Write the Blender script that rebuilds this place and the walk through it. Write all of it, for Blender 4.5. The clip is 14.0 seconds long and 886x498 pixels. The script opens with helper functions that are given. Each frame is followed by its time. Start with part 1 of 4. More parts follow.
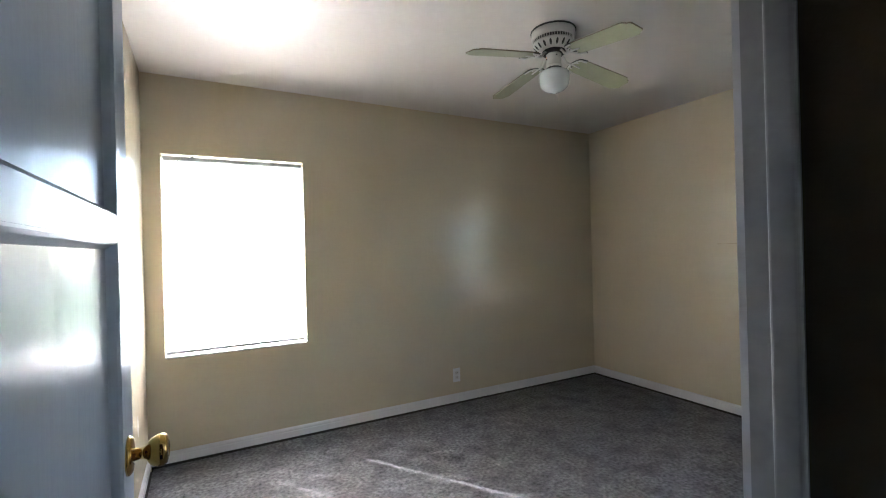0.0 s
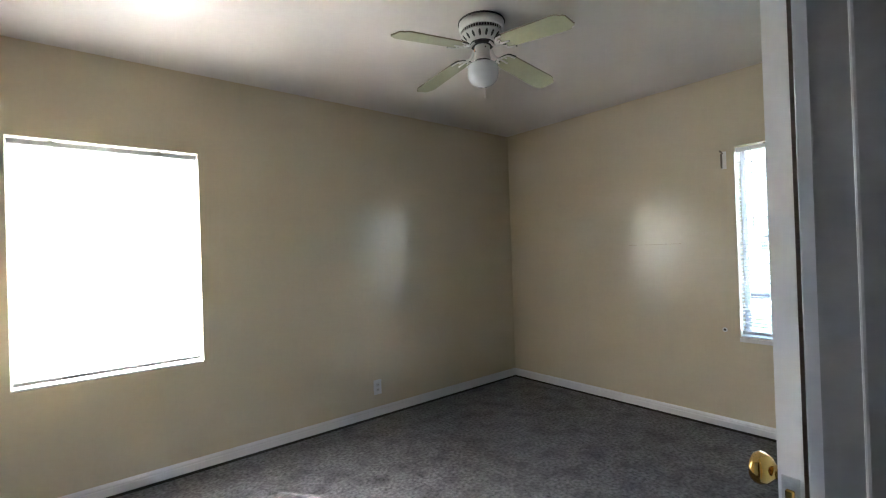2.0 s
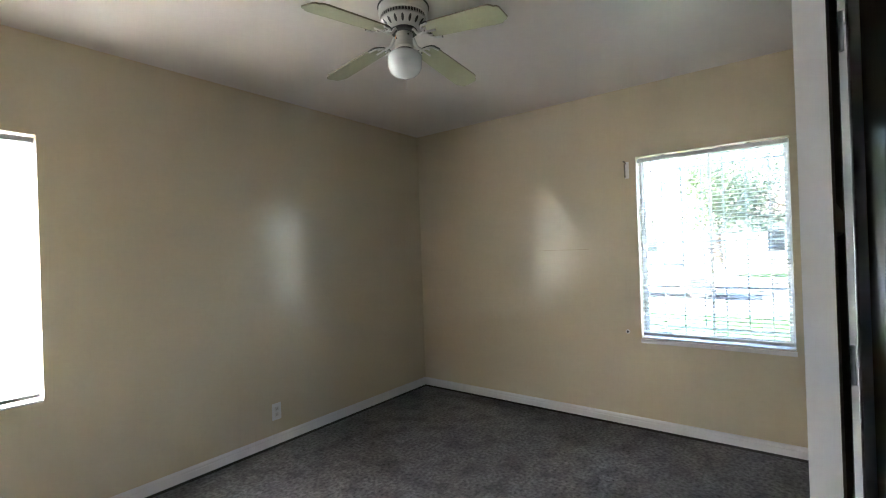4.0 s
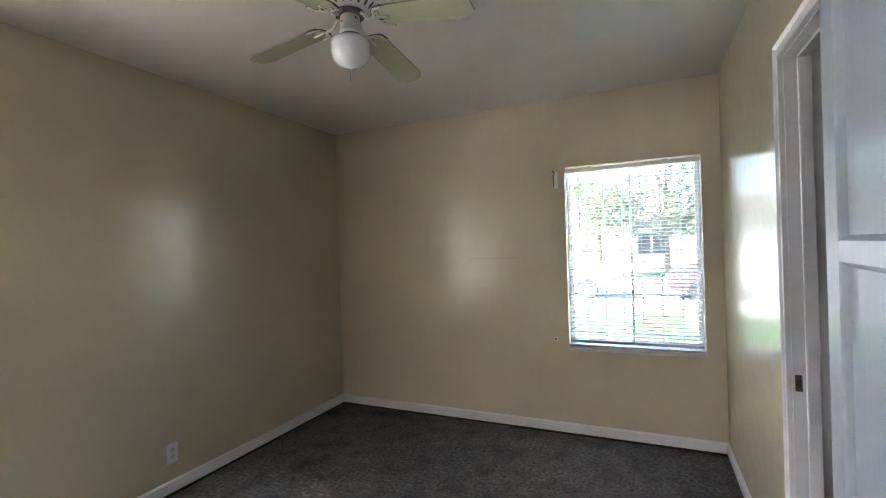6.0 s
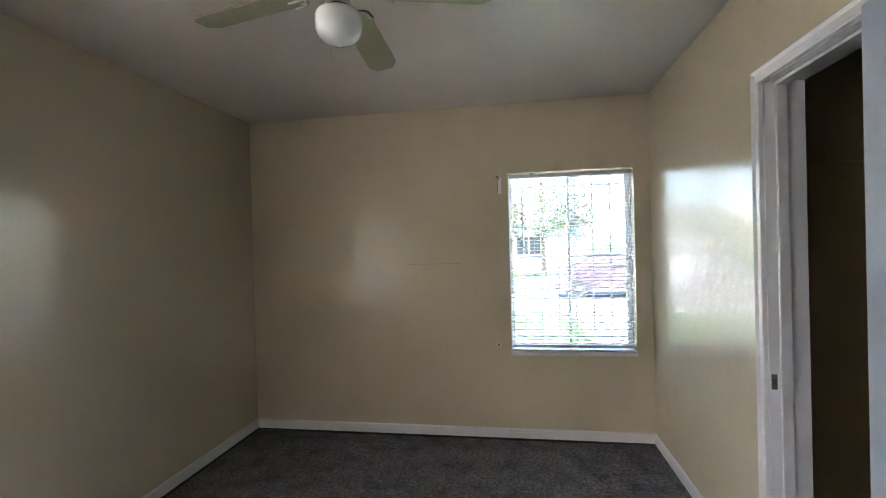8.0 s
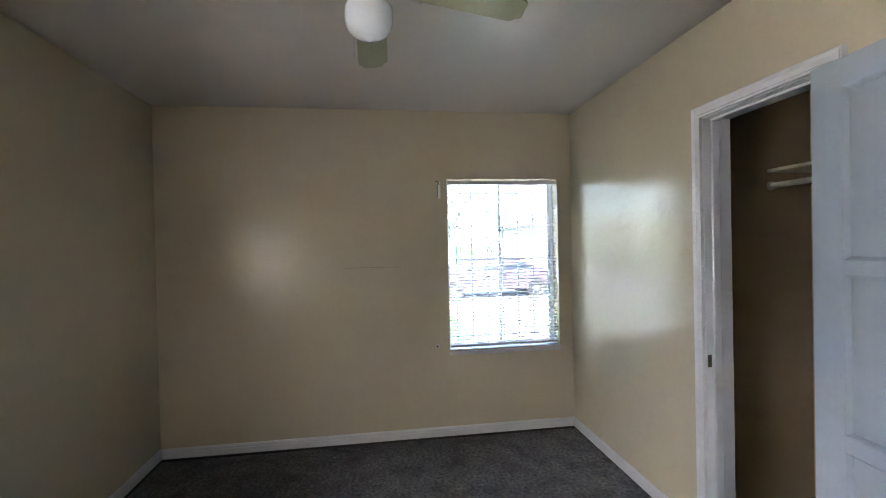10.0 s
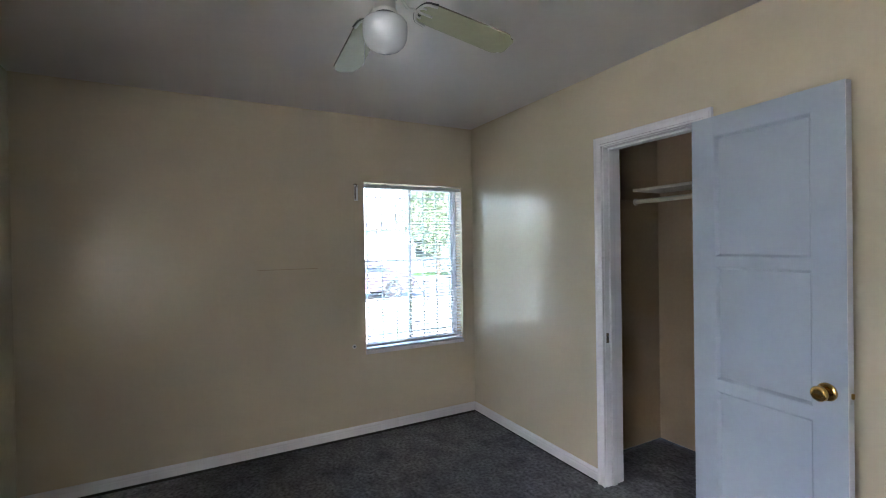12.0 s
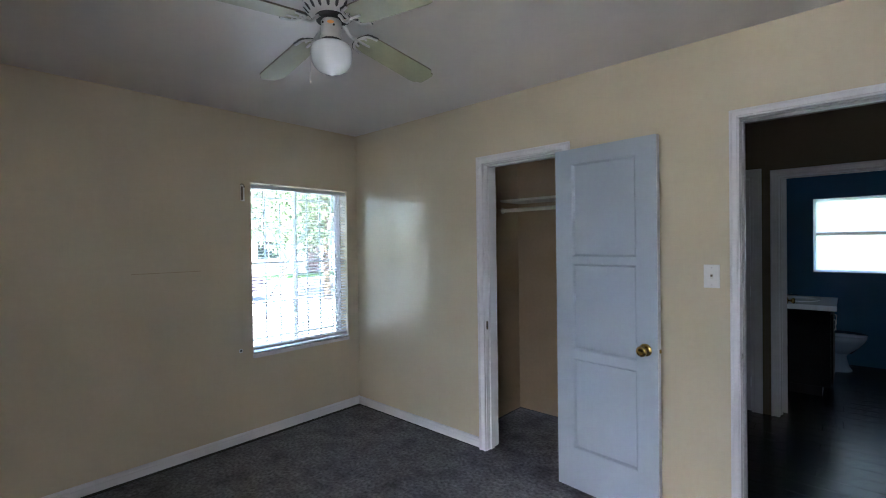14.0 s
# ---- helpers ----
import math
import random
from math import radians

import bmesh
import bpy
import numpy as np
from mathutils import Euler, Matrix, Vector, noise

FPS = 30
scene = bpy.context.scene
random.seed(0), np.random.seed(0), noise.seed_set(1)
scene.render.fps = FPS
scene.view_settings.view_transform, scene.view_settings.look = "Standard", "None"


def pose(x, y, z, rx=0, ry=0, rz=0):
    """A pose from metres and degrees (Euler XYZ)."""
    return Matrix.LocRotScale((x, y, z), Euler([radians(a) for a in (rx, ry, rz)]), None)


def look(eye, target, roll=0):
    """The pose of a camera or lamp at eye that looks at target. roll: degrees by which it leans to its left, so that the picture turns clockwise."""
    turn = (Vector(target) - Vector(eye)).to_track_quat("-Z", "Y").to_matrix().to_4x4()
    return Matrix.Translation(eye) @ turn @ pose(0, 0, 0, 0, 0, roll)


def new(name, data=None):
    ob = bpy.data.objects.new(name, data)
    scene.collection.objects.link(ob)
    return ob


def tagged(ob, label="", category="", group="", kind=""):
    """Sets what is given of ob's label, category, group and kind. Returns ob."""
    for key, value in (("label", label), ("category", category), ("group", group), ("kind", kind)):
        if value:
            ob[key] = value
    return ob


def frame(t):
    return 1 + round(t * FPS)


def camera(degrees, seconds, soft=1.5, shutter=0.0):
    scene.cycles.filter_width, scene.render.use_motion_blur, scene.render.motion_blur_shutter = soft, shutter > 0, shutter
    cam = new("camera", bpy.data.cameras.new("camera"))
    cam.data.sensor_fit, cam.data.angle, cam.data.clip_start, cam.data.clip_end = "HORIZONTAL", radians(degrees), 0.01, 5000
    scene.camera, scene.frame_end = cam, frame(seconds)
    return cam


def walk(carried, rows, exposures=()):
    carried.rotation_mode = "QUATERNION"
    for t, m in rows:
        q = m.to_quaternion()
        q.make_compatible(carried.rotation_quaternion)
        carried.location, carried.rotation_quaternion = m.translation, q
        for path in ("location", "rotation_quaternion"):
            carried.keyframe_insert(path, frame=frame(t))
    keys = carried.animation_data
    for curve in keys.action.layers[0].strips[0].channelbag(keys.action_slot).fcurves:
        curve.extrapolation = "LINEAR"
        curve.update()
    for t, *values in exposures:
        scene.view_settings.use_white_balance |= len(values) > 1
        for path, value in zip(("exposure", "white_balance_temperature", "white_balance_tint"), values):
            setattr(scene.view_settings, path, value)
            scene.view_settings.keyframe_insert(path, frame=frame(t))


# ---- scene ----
# Camera: seconds, place, then heading, tilt and lean in degrees
cam = camera(89.2, 14.0, soft=1.1)
PATH = [
    (0.00, 0.3182, 0.7791, 1.3091, -28.559, 0.046, -1.473),
    (0.50, 0.3295, 0.8302, 1.3008, -31.277, 0.181, -1.587),
    (1.00, 0.3510, 0.8786, 1.2960, -33.598, 0.278, -1.701),
    (1.50, 0.3595, 0.9260, 1.2872, -36.628, 0.402, -1.870),
    (2.00, 0.3727, 0.9782, 1.2963, -39.543, 0.351, -1.923),
    (2.50, 0.3966, 1.0357, 1.2958, -42.702, 0.383, -1.960),
    (3.00, 0.4115, 1.1031, 1.3049, -46.124, 0.337, -1.952),
    (3.50, 0.4353, 1.1596, 1.3128, -49.336, 0.254, -1.997),
    (4.20, 0.4533, 1.2381, 1.3346, -53.879, 0.148, -1.991),
    (5.00, 0.4774, 1.3540, 1.3576, -59.192, 0.003, -1.947),
    (6.00, 0.4946, 1.5255, 1.3908, -65.648, -0.149, -1.840),
    (6.50, 0.5107, 1.6236, 1.4014, -69.484, -0.246, -1.781),
    (7.00, 0.5241, 1.7543, 1.4123, -73.121, -0.323, -1.714),
    (7.50, 0.5362, 1.8816, 1.4240, -76.954, -0.405, -1.659),
    (8.30, 0.5352, 2.0936, 1.4386, -83.139, -0.460, -1.506),
    (9.10, 0.5383, 2.3297, 1.4478, -90.007, -0.500, -1.370),
    (10.00, 0.5124, 2.5761, 1.4531, -98.180, -0.536, -1.230),
    (10.50, 0.5246, 2.7503, 1.4508, -103.114, -0.519, -1.147),
    (11.00, 0.5382, 2.9000, 1.4507, -108.202, -0.530, -1.054),
    (11.50, 0.5359, 3.0427, 1.4490, -113.096, -0.502, -0.959),
    (12.00, 0.5238, 3.1721, 1.4482, -118.352, -0.423, -0.930),
    (12.50, 0.5149, 3.2843, 1.4486, -123.199, -0.431, -0.914),
    (13.00, 0.5233, 3.4033, 1.4494, -127.995, -0.481, -0.867),
    (13.50, 0.5321, 3.5170, 1.4551, -133.052, -0.561, -0.824),
    (14.00, 0.5143, 3.6138, 1.4597, -138.013, -0.584, -0.793),
]
EXPOSURE = [(0, 4.76, 5950, 13), (3.5, 4.80, 6080, 11.5), (6.5, 4.48, 6300, 15), (10, 4.33, 6100, 15.5), (14, 4.02, 5620, 15)]
walk(cam, [(t, pose(x, y, z, 90 + tilt, 0, heading) @ pose(0, 0, 0, 0, 0, lean)) for t, x, y, z, heading, tilt, lean in PATH], EXPOSURE)

# ---- light ----
world = bpy.data.worlds.new("sky")
scene.world = world
world.use_nodes = True
wn = world.node_tree.nodes
sky = wn.new("ShaderNodeTexSky")
sky.sky_type = "NISHITA"
sky.sun_disc = False
sky.sun_elevation, sky.sun_rotation = radians(45), radians(-33)
wn["Background"].inputs["Strength"].default_value = 0.15
world.node_tree.links.new(sky.outputs[0], wn["Background"].inputs["Color"])
sun_data = bpy.data.lights.new("sun", "SUN")
sun_data.energy, sun_data.angle, sun_data.color = 5.0, radians(0.5), (1.0, 0.95, 0.87)
sun = new("sun", sun_data)
sun.matrix_world = look((-5.45, 8.4, 10.0), (0, 0, 0))

# ---- room, in metres ----
W, X, S, N, H = 0.02, 3.858, 1.077, 4.10, 2.457
SB = 0.937           # hall side of the bedroom's south wall
GROUND = -0.35


# ---- materials ----
def material(name, colour, rough=0.5, metal=0.0, vary=0.08, big=3.0, fine=60.0, bump=0.0, bump_scale=200.0, wave=0.0, wave_scale=5.0,
             fine_vary=None, spec=0.5, spots=None, spot_scale=2.0, per_object=0.0, rough_vary=0.0, brush=0.0):
    """A principled material with colour variation at two scales, fine relief and broad unevenness."""
    m = bpy.data.materials.new(name)
    m.use_nodes = True
    nt = m.node_tree
    n, link = nt.nodes, nt.links.new
    b = n["Principled BSDF"]
    b.inputs["Roughness"].default_value, b.inputs["Metallic"].default_value = rough, metal
    b.inputs["Specular IOR Level"].default_value = spec
    tc = n.new("ShaderNodeTexCoord")

    def noise_at(scale, detail=4.0):
        t = n.new("ShaderNodeTexNoise")
        t.inputs["Scale"].default_value, t.inputs["Detail"].default_value = scale, detail
        link(tc.outputs["Object"], t.inputs["Vector"])
        return t.outputs["Fac"]

    def scaled(fac, lo, hi):
        r = n.new("ShaderNodeMapRange")
        r.inputs["From Min"].default_value, r.inputs["From Max"].default_value = 0.25, 0.75
        r.inputs["To Min"].default_value, r.inputs["To Max"].default_value = lo, hi
        link(fac, r.inputs["Value"])
        return r.outputs[0]

    def times(a, c):
        x = n.new("ShaderNodeMath")
        x.operation = "MULTIPLY"
        link(a, x.inputs[0])
        link(c, x.inputs[1])
        return x.outputs[0]

    value = times(scaled(noise_at(big), 1 - vary, 1 + vary), scaled(noise_at(fine, 6.0), 1 - (fine_vary or vary * 0.7), 1 + (fine_vary or vary * 0.7)))
    if per_object:
        oi = n.new("ShaderNodeObjectInfo")
        r = n.new("ShaderNodeMapRange")
        r.inputs["To Min"].default_value, r.inputs["To Max"].default_value = 1 - per_object, 1 + per_object
        link(oi.outputs["Random"], r.inputs["Value"])
        value = times(value, r.outputs[0])
    mul = n.new("ShaderNodeVectorMath")
    mul.operation = "SCALE"
    base = n.new("ShaderNodeRGB")
    base.outputs[0].default_value = (*colour, 1)
    colour_out = base.outputs[0]
    if spots:
        mix = n.new("ShaderNodeMix")
        mix.data_type = "RGBA"
        f = noise_at(spot_scale, 5.0)
        r = n.new("ShaderNodeMapRange")
        r.inputs["From Min"].default_value, r.inputs["From Max"].default_value = 0.48, 0.68
        link(f, r.inputs["Value"])
        link(r.outputs[0], mix.inputs[0])
        link(base.outputs[0], mix.inputs[6])
        mix.inputs[7].default_value = (*spots, 1)
        colour_out = mix.outputs[2]
    link(colour_out, mul.inputs[0])
    link(value, mul.inputs["Scale"])
    link(mul.outputs[0], b.inputs["Base Color"])
    if rough_vary:
        link(scaled(noise_at(big * 2.3), rough - rough_vary, rough + rough_vary), b.inputs["Roughness"])
    last = None
    for strength, scale, dist in ((wave, wave_scale, 0.05), (bump, bump_scale, 0.004)):
        if strength:
            bp = n.new("ShaderNodeBump")
            bp.inputs["Strength"].default_value, bp.inputs["Distance"].default_value = strength, dist
            link(noise_at(scale, 3.0), bp.inputs["Height"])
            if last:
                link(last, bp.inputs["Normal"])
            last = bp.outputs[0]
    if brush:
        mp = n.new("ShaderNodeMapping")
        mp.inputs["Scale"].default_value = (48, 48, 2.6)
        link(tc.outputs["Object"], mp.inputs["Vector"])
        t = n.new("ShaderNodeTexNoise")
        t.inputs["Scale"].default_value, t.inputs["Detail"].default_value = 1.0, 3.0
        link(mp.outputs[0], t.inputs["Vector"])
        bp = n.new("ShaderNodeBump")
        bp.inputs["Strength"].default_value, bp.inputs["Distance"].default_value = brush, 0.004
        link(t.outputs["Fac"], bp.inputs["Height"])
        if last:
            link(last, bp.inputs["Normal"])
        last = bp.outputs[0]
    if last:
        link(last, b.inputs["Normal"])
    return m


def glass_material(name, colour=(1, 1, 1), rough=0.0):
    m = bpy.data.materials.new(name)
    m.use_nodes = True
    b = m.node_tree.nodes["Principled BSDF"]
    b.inputs["Base Color"].default_value = (*colour, 1)
    b.inputs["Roughness"].default_value = rough
    b.inputs["Transmission Weight"].default_value = 1.0
    b.inputs["IOR"].default_value = 1.45
    return m


def thin_material(name, colour, through_part):
    """White plastic or opal glass that lets part of the light through."""
    m = bpy.data.materials.new(name)
    m.use_nodes = True
    nt = m.node_tree
    b = nt.nodes["Principled BSDF"]
    b.inputs["Base Color"].default_value, b.inputs["Roughness"].default_value = (*colour, 1), 0.35
    tr = nt.nodes.new("ShaderNodeBsdfTranslucent")
    tr.inputs["Color"].default_value = (*colour, 1)
    mix = nt.nodes.new("ShaderNodeMixShader")
    mix.inputs[0].default_value = through_part
    nt.links.new(b.outputs[0], mix.inputs[1])
    nt.links.new(tr.outputs[0], mix.inputs[2])
    nt.links.new(mix.outputs[0], nt.nodes["Material Output"].inputs["Surface"])
    return m


M_WALL = material("cream_wall_paint", (0.500, 0.432, 0.312), rough=0.195, spec=0.43, vary=0.025, big=1.6, fine=40, bump=0.05, bump_scale=150, wave=0.085, wave_scale=8.0)
M_CEIL = material("white_ceiling_paint", (0.512, 0.472, 0.432), rough=0.44, spec=1.0, vary=0.03, big=1.3, fine=30, bump=0.06, bump_scale=150, wave=0.02, wave_scale=3)
M_TRIM = material("white_gloss_trim", (0.60, 0.59, 0.605), rough=0.25, vary=0.025, big=5, fine=70, bump=0.04, bump_scale=90, wave=0.012, wave_scale=12)
M_DOOR = material("cool_white_door_enamel", (0.335, 0.372, 0.420), rough=0.24, spec=0.015, vary=0.03, big=2.5, fine=50, bump=0.05, bump_scale=110, wave=0.05, wave_scale=7, brush=0.20)
# brown for the shade between the folded-back closet door and the wall
M_DOORBACK = material("shade_brown_door_back", (0.075, 0.055, 0.035), rough=0.5, vary=0.15, big=3, fine=50, spec=0.1, brush=0.2)
M_CARPET = material("grey_carpet", (0.128, 0.124, 0.128), rough=0.95, vary=0.20, big=9.0, fine=48, fine_vary=0.62, bump=0.5, bump_scale=260, wave=0.35, wave_scale=16, spec=0.1, spots=(0.082, 0.080, 0.083), spot_scale=6.0)
# trim white greyed to paint in the shade on the bedroom jambs
M_JAMB = material("shade_grey_jamb_paint", (0.31, 0.30, 0.295), rough=0.3, vary=0.10, big=4, fine=40, bump=0.1, bump_scale=60, wave=0.06, wave_scale=10)
# white trim greyed so that the hall's dimness sits in its colour
M_HALLTRIM = material("shade_grey_hall_trim", (0.34, 0.32, 0.31), rough=0.45, vary=0.05, big=5, fine=60)
# darker copy of the cream wall paint, with the closet's shade in it
M_CLOSET = material("shade_dark_closet_paint", (0.275, 0.200, 0.122), rough=0.6, spec=0.15, vary=0.06, big=2, fine=40, bump=0.12, bump_scale=150)
# beige taken nearly to black: the unlit hall's shade is in the colour
M_HALL = material("shade_dark_hall_paint", (0.062, 0.044, 0.020), rough=0.5, spec=0.2, vary=0.05, big=2, fine=40, bump=0.1, bump_scale=150)
M_BLUE = material("teal_blue_wall_paint", (0.003, 0.055, 0.112), rough=0.45, spec=0.2, vary=0.06, big=2, fine=40, bump=0.1, bump_scale=150)
M_PLANK = material("dark_floor_plank", (0.006, 0.005, 0.005), rough=0.24, spec=0.25, vary=0.25, big=4, fine=50, bump=0.15, bump_scale=60, per_object=0.3)
# near-black for plank joints and for shade painted under the baseboards
M_GAP = material("joint_and_gap_shade", (0.012, 0.011, 0.010), rough=0.9)
M_BRASS = material("polished_brass", (0.58, 0.37, 0.10), rough=0.10, metal=1.0, vary=0.10, big=20, fine=120, rough_vary=0.05)
M_DARKMETAL = material("tarnished_and_shade_dark_metal", (0.10, 0.075, 0.05), rough=0.45, metal=0.7, vary=0.2, big=30, fine=120)
M_STEEL = material("worn_steel", (0.45, 0.44, 0.43), rough=0.35, metal=1.0, vary=0.15, big=30, fine=120)
M_CHROME = material("chrome", (0.75, 0.76, 0.78), rough=0.1, metal=1.0, vary=0.03)
M_FANWHITE = material("aged_white_enamel", (0.47, 0.465, 0.43), rough=0.28, vary=0.05, big=10, fine=90)
# black for dark fan parts and for shade painted in slots and along brackets
M_FANDARK = material("fan_slot_shade_black", (0.03, 0.03, 0.03), rough=0.8)
M_BLADE = material("yellowed_cream_blade", (0.275, 0.278, 0.175), rough=0.45, vary=0.07, big=7, fine=60, bump=0.08, bump_scale=60)
M_BLADE_EDGE = material("brown_blade_edge", (0.16, 0.12, 0.08), rough=0.6, vary=0.15, big=20)
M_OPAL = thin_material("opal_glass", (0.62, 0.645, 0.66), 0.1)
M_OPAL.node_tree.nodes["Principled BSDF"].inputs["Roughness"].default_value = 0.08
M_SLAT = thin_material("white_blind_slat", (0.88, 0.88, 0.88), 0.48)
M_RAIL = material("blind_rail_enamel", (0.72, 0.72, 0.72), rough=0.35, vary=0.04, big=8)
# frames let light through to imitate the glare that washes them out
M_VINYL = thin_material("white_window_frame", (0.90, 0.90, 0.90), 0.45)
M_CORD = material("white_cord", (0.7, 0.7, 0.68), rough=0.8)
M_WAND = material("clear_plastic_wand", (0.30, 0.31, 0.30), rough=0.15)
M_PLATE = material("white_plastic_plate", (0.60, 0.60, 0.60), rough=0.3, vary=0.03, big=20)
# plate white greyed to paint in the shading of the receptacles
M_RECEPT = material("shade_grey_plastic", (0.52, 0.51, 0.48), rough=0.4)
M_SLOT = material("dark_slot", (0.03, 0.03, 0.03), rough=0.7)
M_GLASS = glass_material("window_glass")
M_FROST = thin_material("frosted_glass", (0.92, 0.88, 0.84), 0.62)
M_SCREEN = bpy.data.materials.new("grey_insect_mesh")
M_SCREEN.use_nodes = True
_n, _l = M_SCREEN.node_tree.nodes, M_SCREEN.node_tree.links.new
_n["Principled BSDF"].inputs["Base Color"].default_value = (0.25, 0.26, 0.27, 1)
_n["Principled BSDF"].inputs["Roughness"].default_value = 0.7
_clear, _mesh = _n.new("ShaderNodeBsdfTransparent"), _n.new("ShaderNodeMixShader")
_mesh.inputs[0].default_value = 0.25
_l(_clear.outputs[0], _mesh.inputs[1])
_l(_n["Principled BSDF"].outputs[0], _mesh.inputs[2])
_l(_mesh.outputs[0], _n["Material Output"].inputs["Surface"])
M_BARS = material("white_painted_steel_bars", (0.62, 0.68, 0.70), rough=0.45, vary=0.08, big=12)
M_WOODDARK = material("black_stained_wood", (0.006, 0.005, 0.005), spec=0.06, rough=0.6, vary=0.2, big=6, fine=60)
M_CERAMIC = material("white_ceramic", (0.62, 0.63, 0.64), rough=0.08, vary=0.02)
# ceramic with the shade below the bathroom window put into its colour
M_TOILET = material("shade_blue_ceramic", (0.10, 0.135, 0.175), rough=0.15, vary=0.03)
M_SHELF = material("painted_shelf_board", (0.42, 0.37, 0.29), rough=0.5, vary=0.06, big=6, bump=0.1, bump_scale=80)
M_STUCCO = material("white_stucco", (0.82, 0.81, 0.79), rough=0.9, vary=0.08, big=1.5, fine=30, bump=0.5, bump_scale=60)
M_GRASS = material("lawn_grass", (0.055, 0.110, 0.035), rough=0.9, vary=0.35, big=0.6, fine=30, bump=0.8, bump_scale=40, spec=0.1, spots=(0.05, 0.085, 0.03), spot_scale=0.4)
M_CONCRETE = material("pale_concrete", (0.55, 0.54, 0.51), rough=0.85, vary=0.1, big=0.8, fine=20, bump=0.3, bump_scale=50)
M_ASPHALT = material("worn_pale_asphalt", (0.16, 0.16, 0.16), rough=0.9, vary=0.15, big=0.5, fine=40, bump=0.4, bump_scale=60)
M_ROOF = material("brown_shingle_roof", (0.12, 0.085, 0.075), rough=0.9, vary=0.2, big=2, fine=30, bump=0.4, bump_scale=20)
M_BARK = material("tree_bark", (0.10, 0.075, 0.05), rough=0.95, vary=0.3, big=6, fine=40, bump=0.8, bump_scale=30)
M_LEAF = material("green_leaves", (0.110, 0.150, 0.075), rough=0.7, vary=0.35, big=1.2, fine=8)
M_LEAF2 = material("dark_green_leaves", (0.075, 0.105, 0.060), rough=0.7, vary=0.35, big=1.2, fine=8)
M_CARPAINT = material("plum_grey_car_paint", (0.10, 0.075, 0.10), rough=0.2, vary=0.05, big=2, metal=0.3)
M_WHITECAR = material("white_car_paint", (0.75, 0.75, 0.75), rough=0.2, vary=0.03, big=2)
M_TYRE = material("black_rubber", (0.02, 0.02, 0.02), rough=0.85)
M_CARGLASS = material("dark_car_glass", (0.02, 0.025, 0.03), rough=0.05)


# ---- mesh helpers ----
def part(name, bm, mat, parent=None, label="", smooth=False):
    """Links a bmesh as one mesh object under a thing or a part."""
    me = bpy.data.meshes.new(name)
    bmesh.ops.recalc_face_normals(bm, faces=bm.faces)
    if smooth:
        for f in bm.faces:
            f.smooth = True
    bm.to_mesh(me)
    bm.free()
    me.materials.append(mat)
    ob = new(name, me)
    if parent:
        ob.parent = parent
    if label:
        ob["label"] = label
    return ob


def thing(name, at, label, category, group="", kind="", rz=0):
    ob = new(name)
    ob.matrix_world = pose(*at, 0, 0, rz)
    ob.empty_display_size = 0.1
    return tagged(ob, label, category, group, kind)


def box(bm, x0, x1, y0, y1, z0, z1, bevel=0.0, segments=1):
    made = bmesh.ops.create_cube(bm, size=1.0, matrix=Matrix.Translation(((x0 + x1) / 2, (y0 + y1) / 2, (z0 + z1) / 2)) @ Matrix.Diagonal((abs(x1 - x0), abs(y1 - y0), abs(z1 - z0), 1)))
    if bevel:
        edges = {e for v in made["verts"] for e in v.link_edges}
        bmesh.ops.bevel(bm, geom=list(edges), offset=bevel, segments=segments, affect="EDGES", profile=0.5)
    return bm


def boxed(*a, **k):
    return box(bmesh.new(), *a, **k)


def lathe(profile, n=32, m=None, bm=None):
    """Turns (radius, height) pairs round z."""
    bm = bm or bmesh.new()
    m = m or Matrix()
    rings = []
    for r, z in profile:
        if r < 1e-5:
            rings.append([bm.verts.new(m @ Vector((0, 0, z)))])
        else:
            rings.append([bm.verts.new(m @ Vector((r * math.cos(2 * math.pi * i / n), r * math.sin(2 * math.pi * i / n), z))) for i in range(n)])
    for a, b in zip(rings, rings[1:]):
        for i in range(n):
            j = (i + 1) % n
            if len(a) == 1 and len(b) == 1:
                continue
            if len(a) == 1:
                bm.faces.new((a[0], b[i], b[j]))
            elif len(b) == 1:
                bm.faces.new((a[i], a[j], b[0]))
            else:
                bm.faces.new((a[i], a[j], b[j], b[i]))
    for ring, end in ((rings[0], 0), (rings[-1], 1)):
        if len(ring) > 1:
            bm.faces.new(ring)
    return bm


def sweep(points, r, n=8, bm=None, flat=1.0):
    """A round rod along points; flat squeezes it across."""
    bm = bm or bmesh.new()
    pts = [Vector(p) for p in points]
    rings = []
    up = Vector((0, 0, 1))
    for i, p in enumerate(pts):
        d = (pts[min(i + 1, len(pts) - 1)] - pts[max(i - 1, 0)]).normalized()
        side = d.cross(up)
        side = side.normalized() if side.length > 1e-4 else Vector((1, 0, 0))
        other = side.cross(d).normalized()
        rings.append([bm.verts.new(p + r * (side * math.cos(2 * math.pi * k / n) + flat * other * math.sin(2 * math.pi * k / n))) for k in range(n)])
    for a, b in zip(rings, rings[1:]):
        for k in range(n):
            bm.faces.new((a[k], a[(k + 1) % n], b[(k + 1) % n], b[k]))
    bm.faces.new(rings[0])
    bm.faces.new(rings[-1])
    return bm


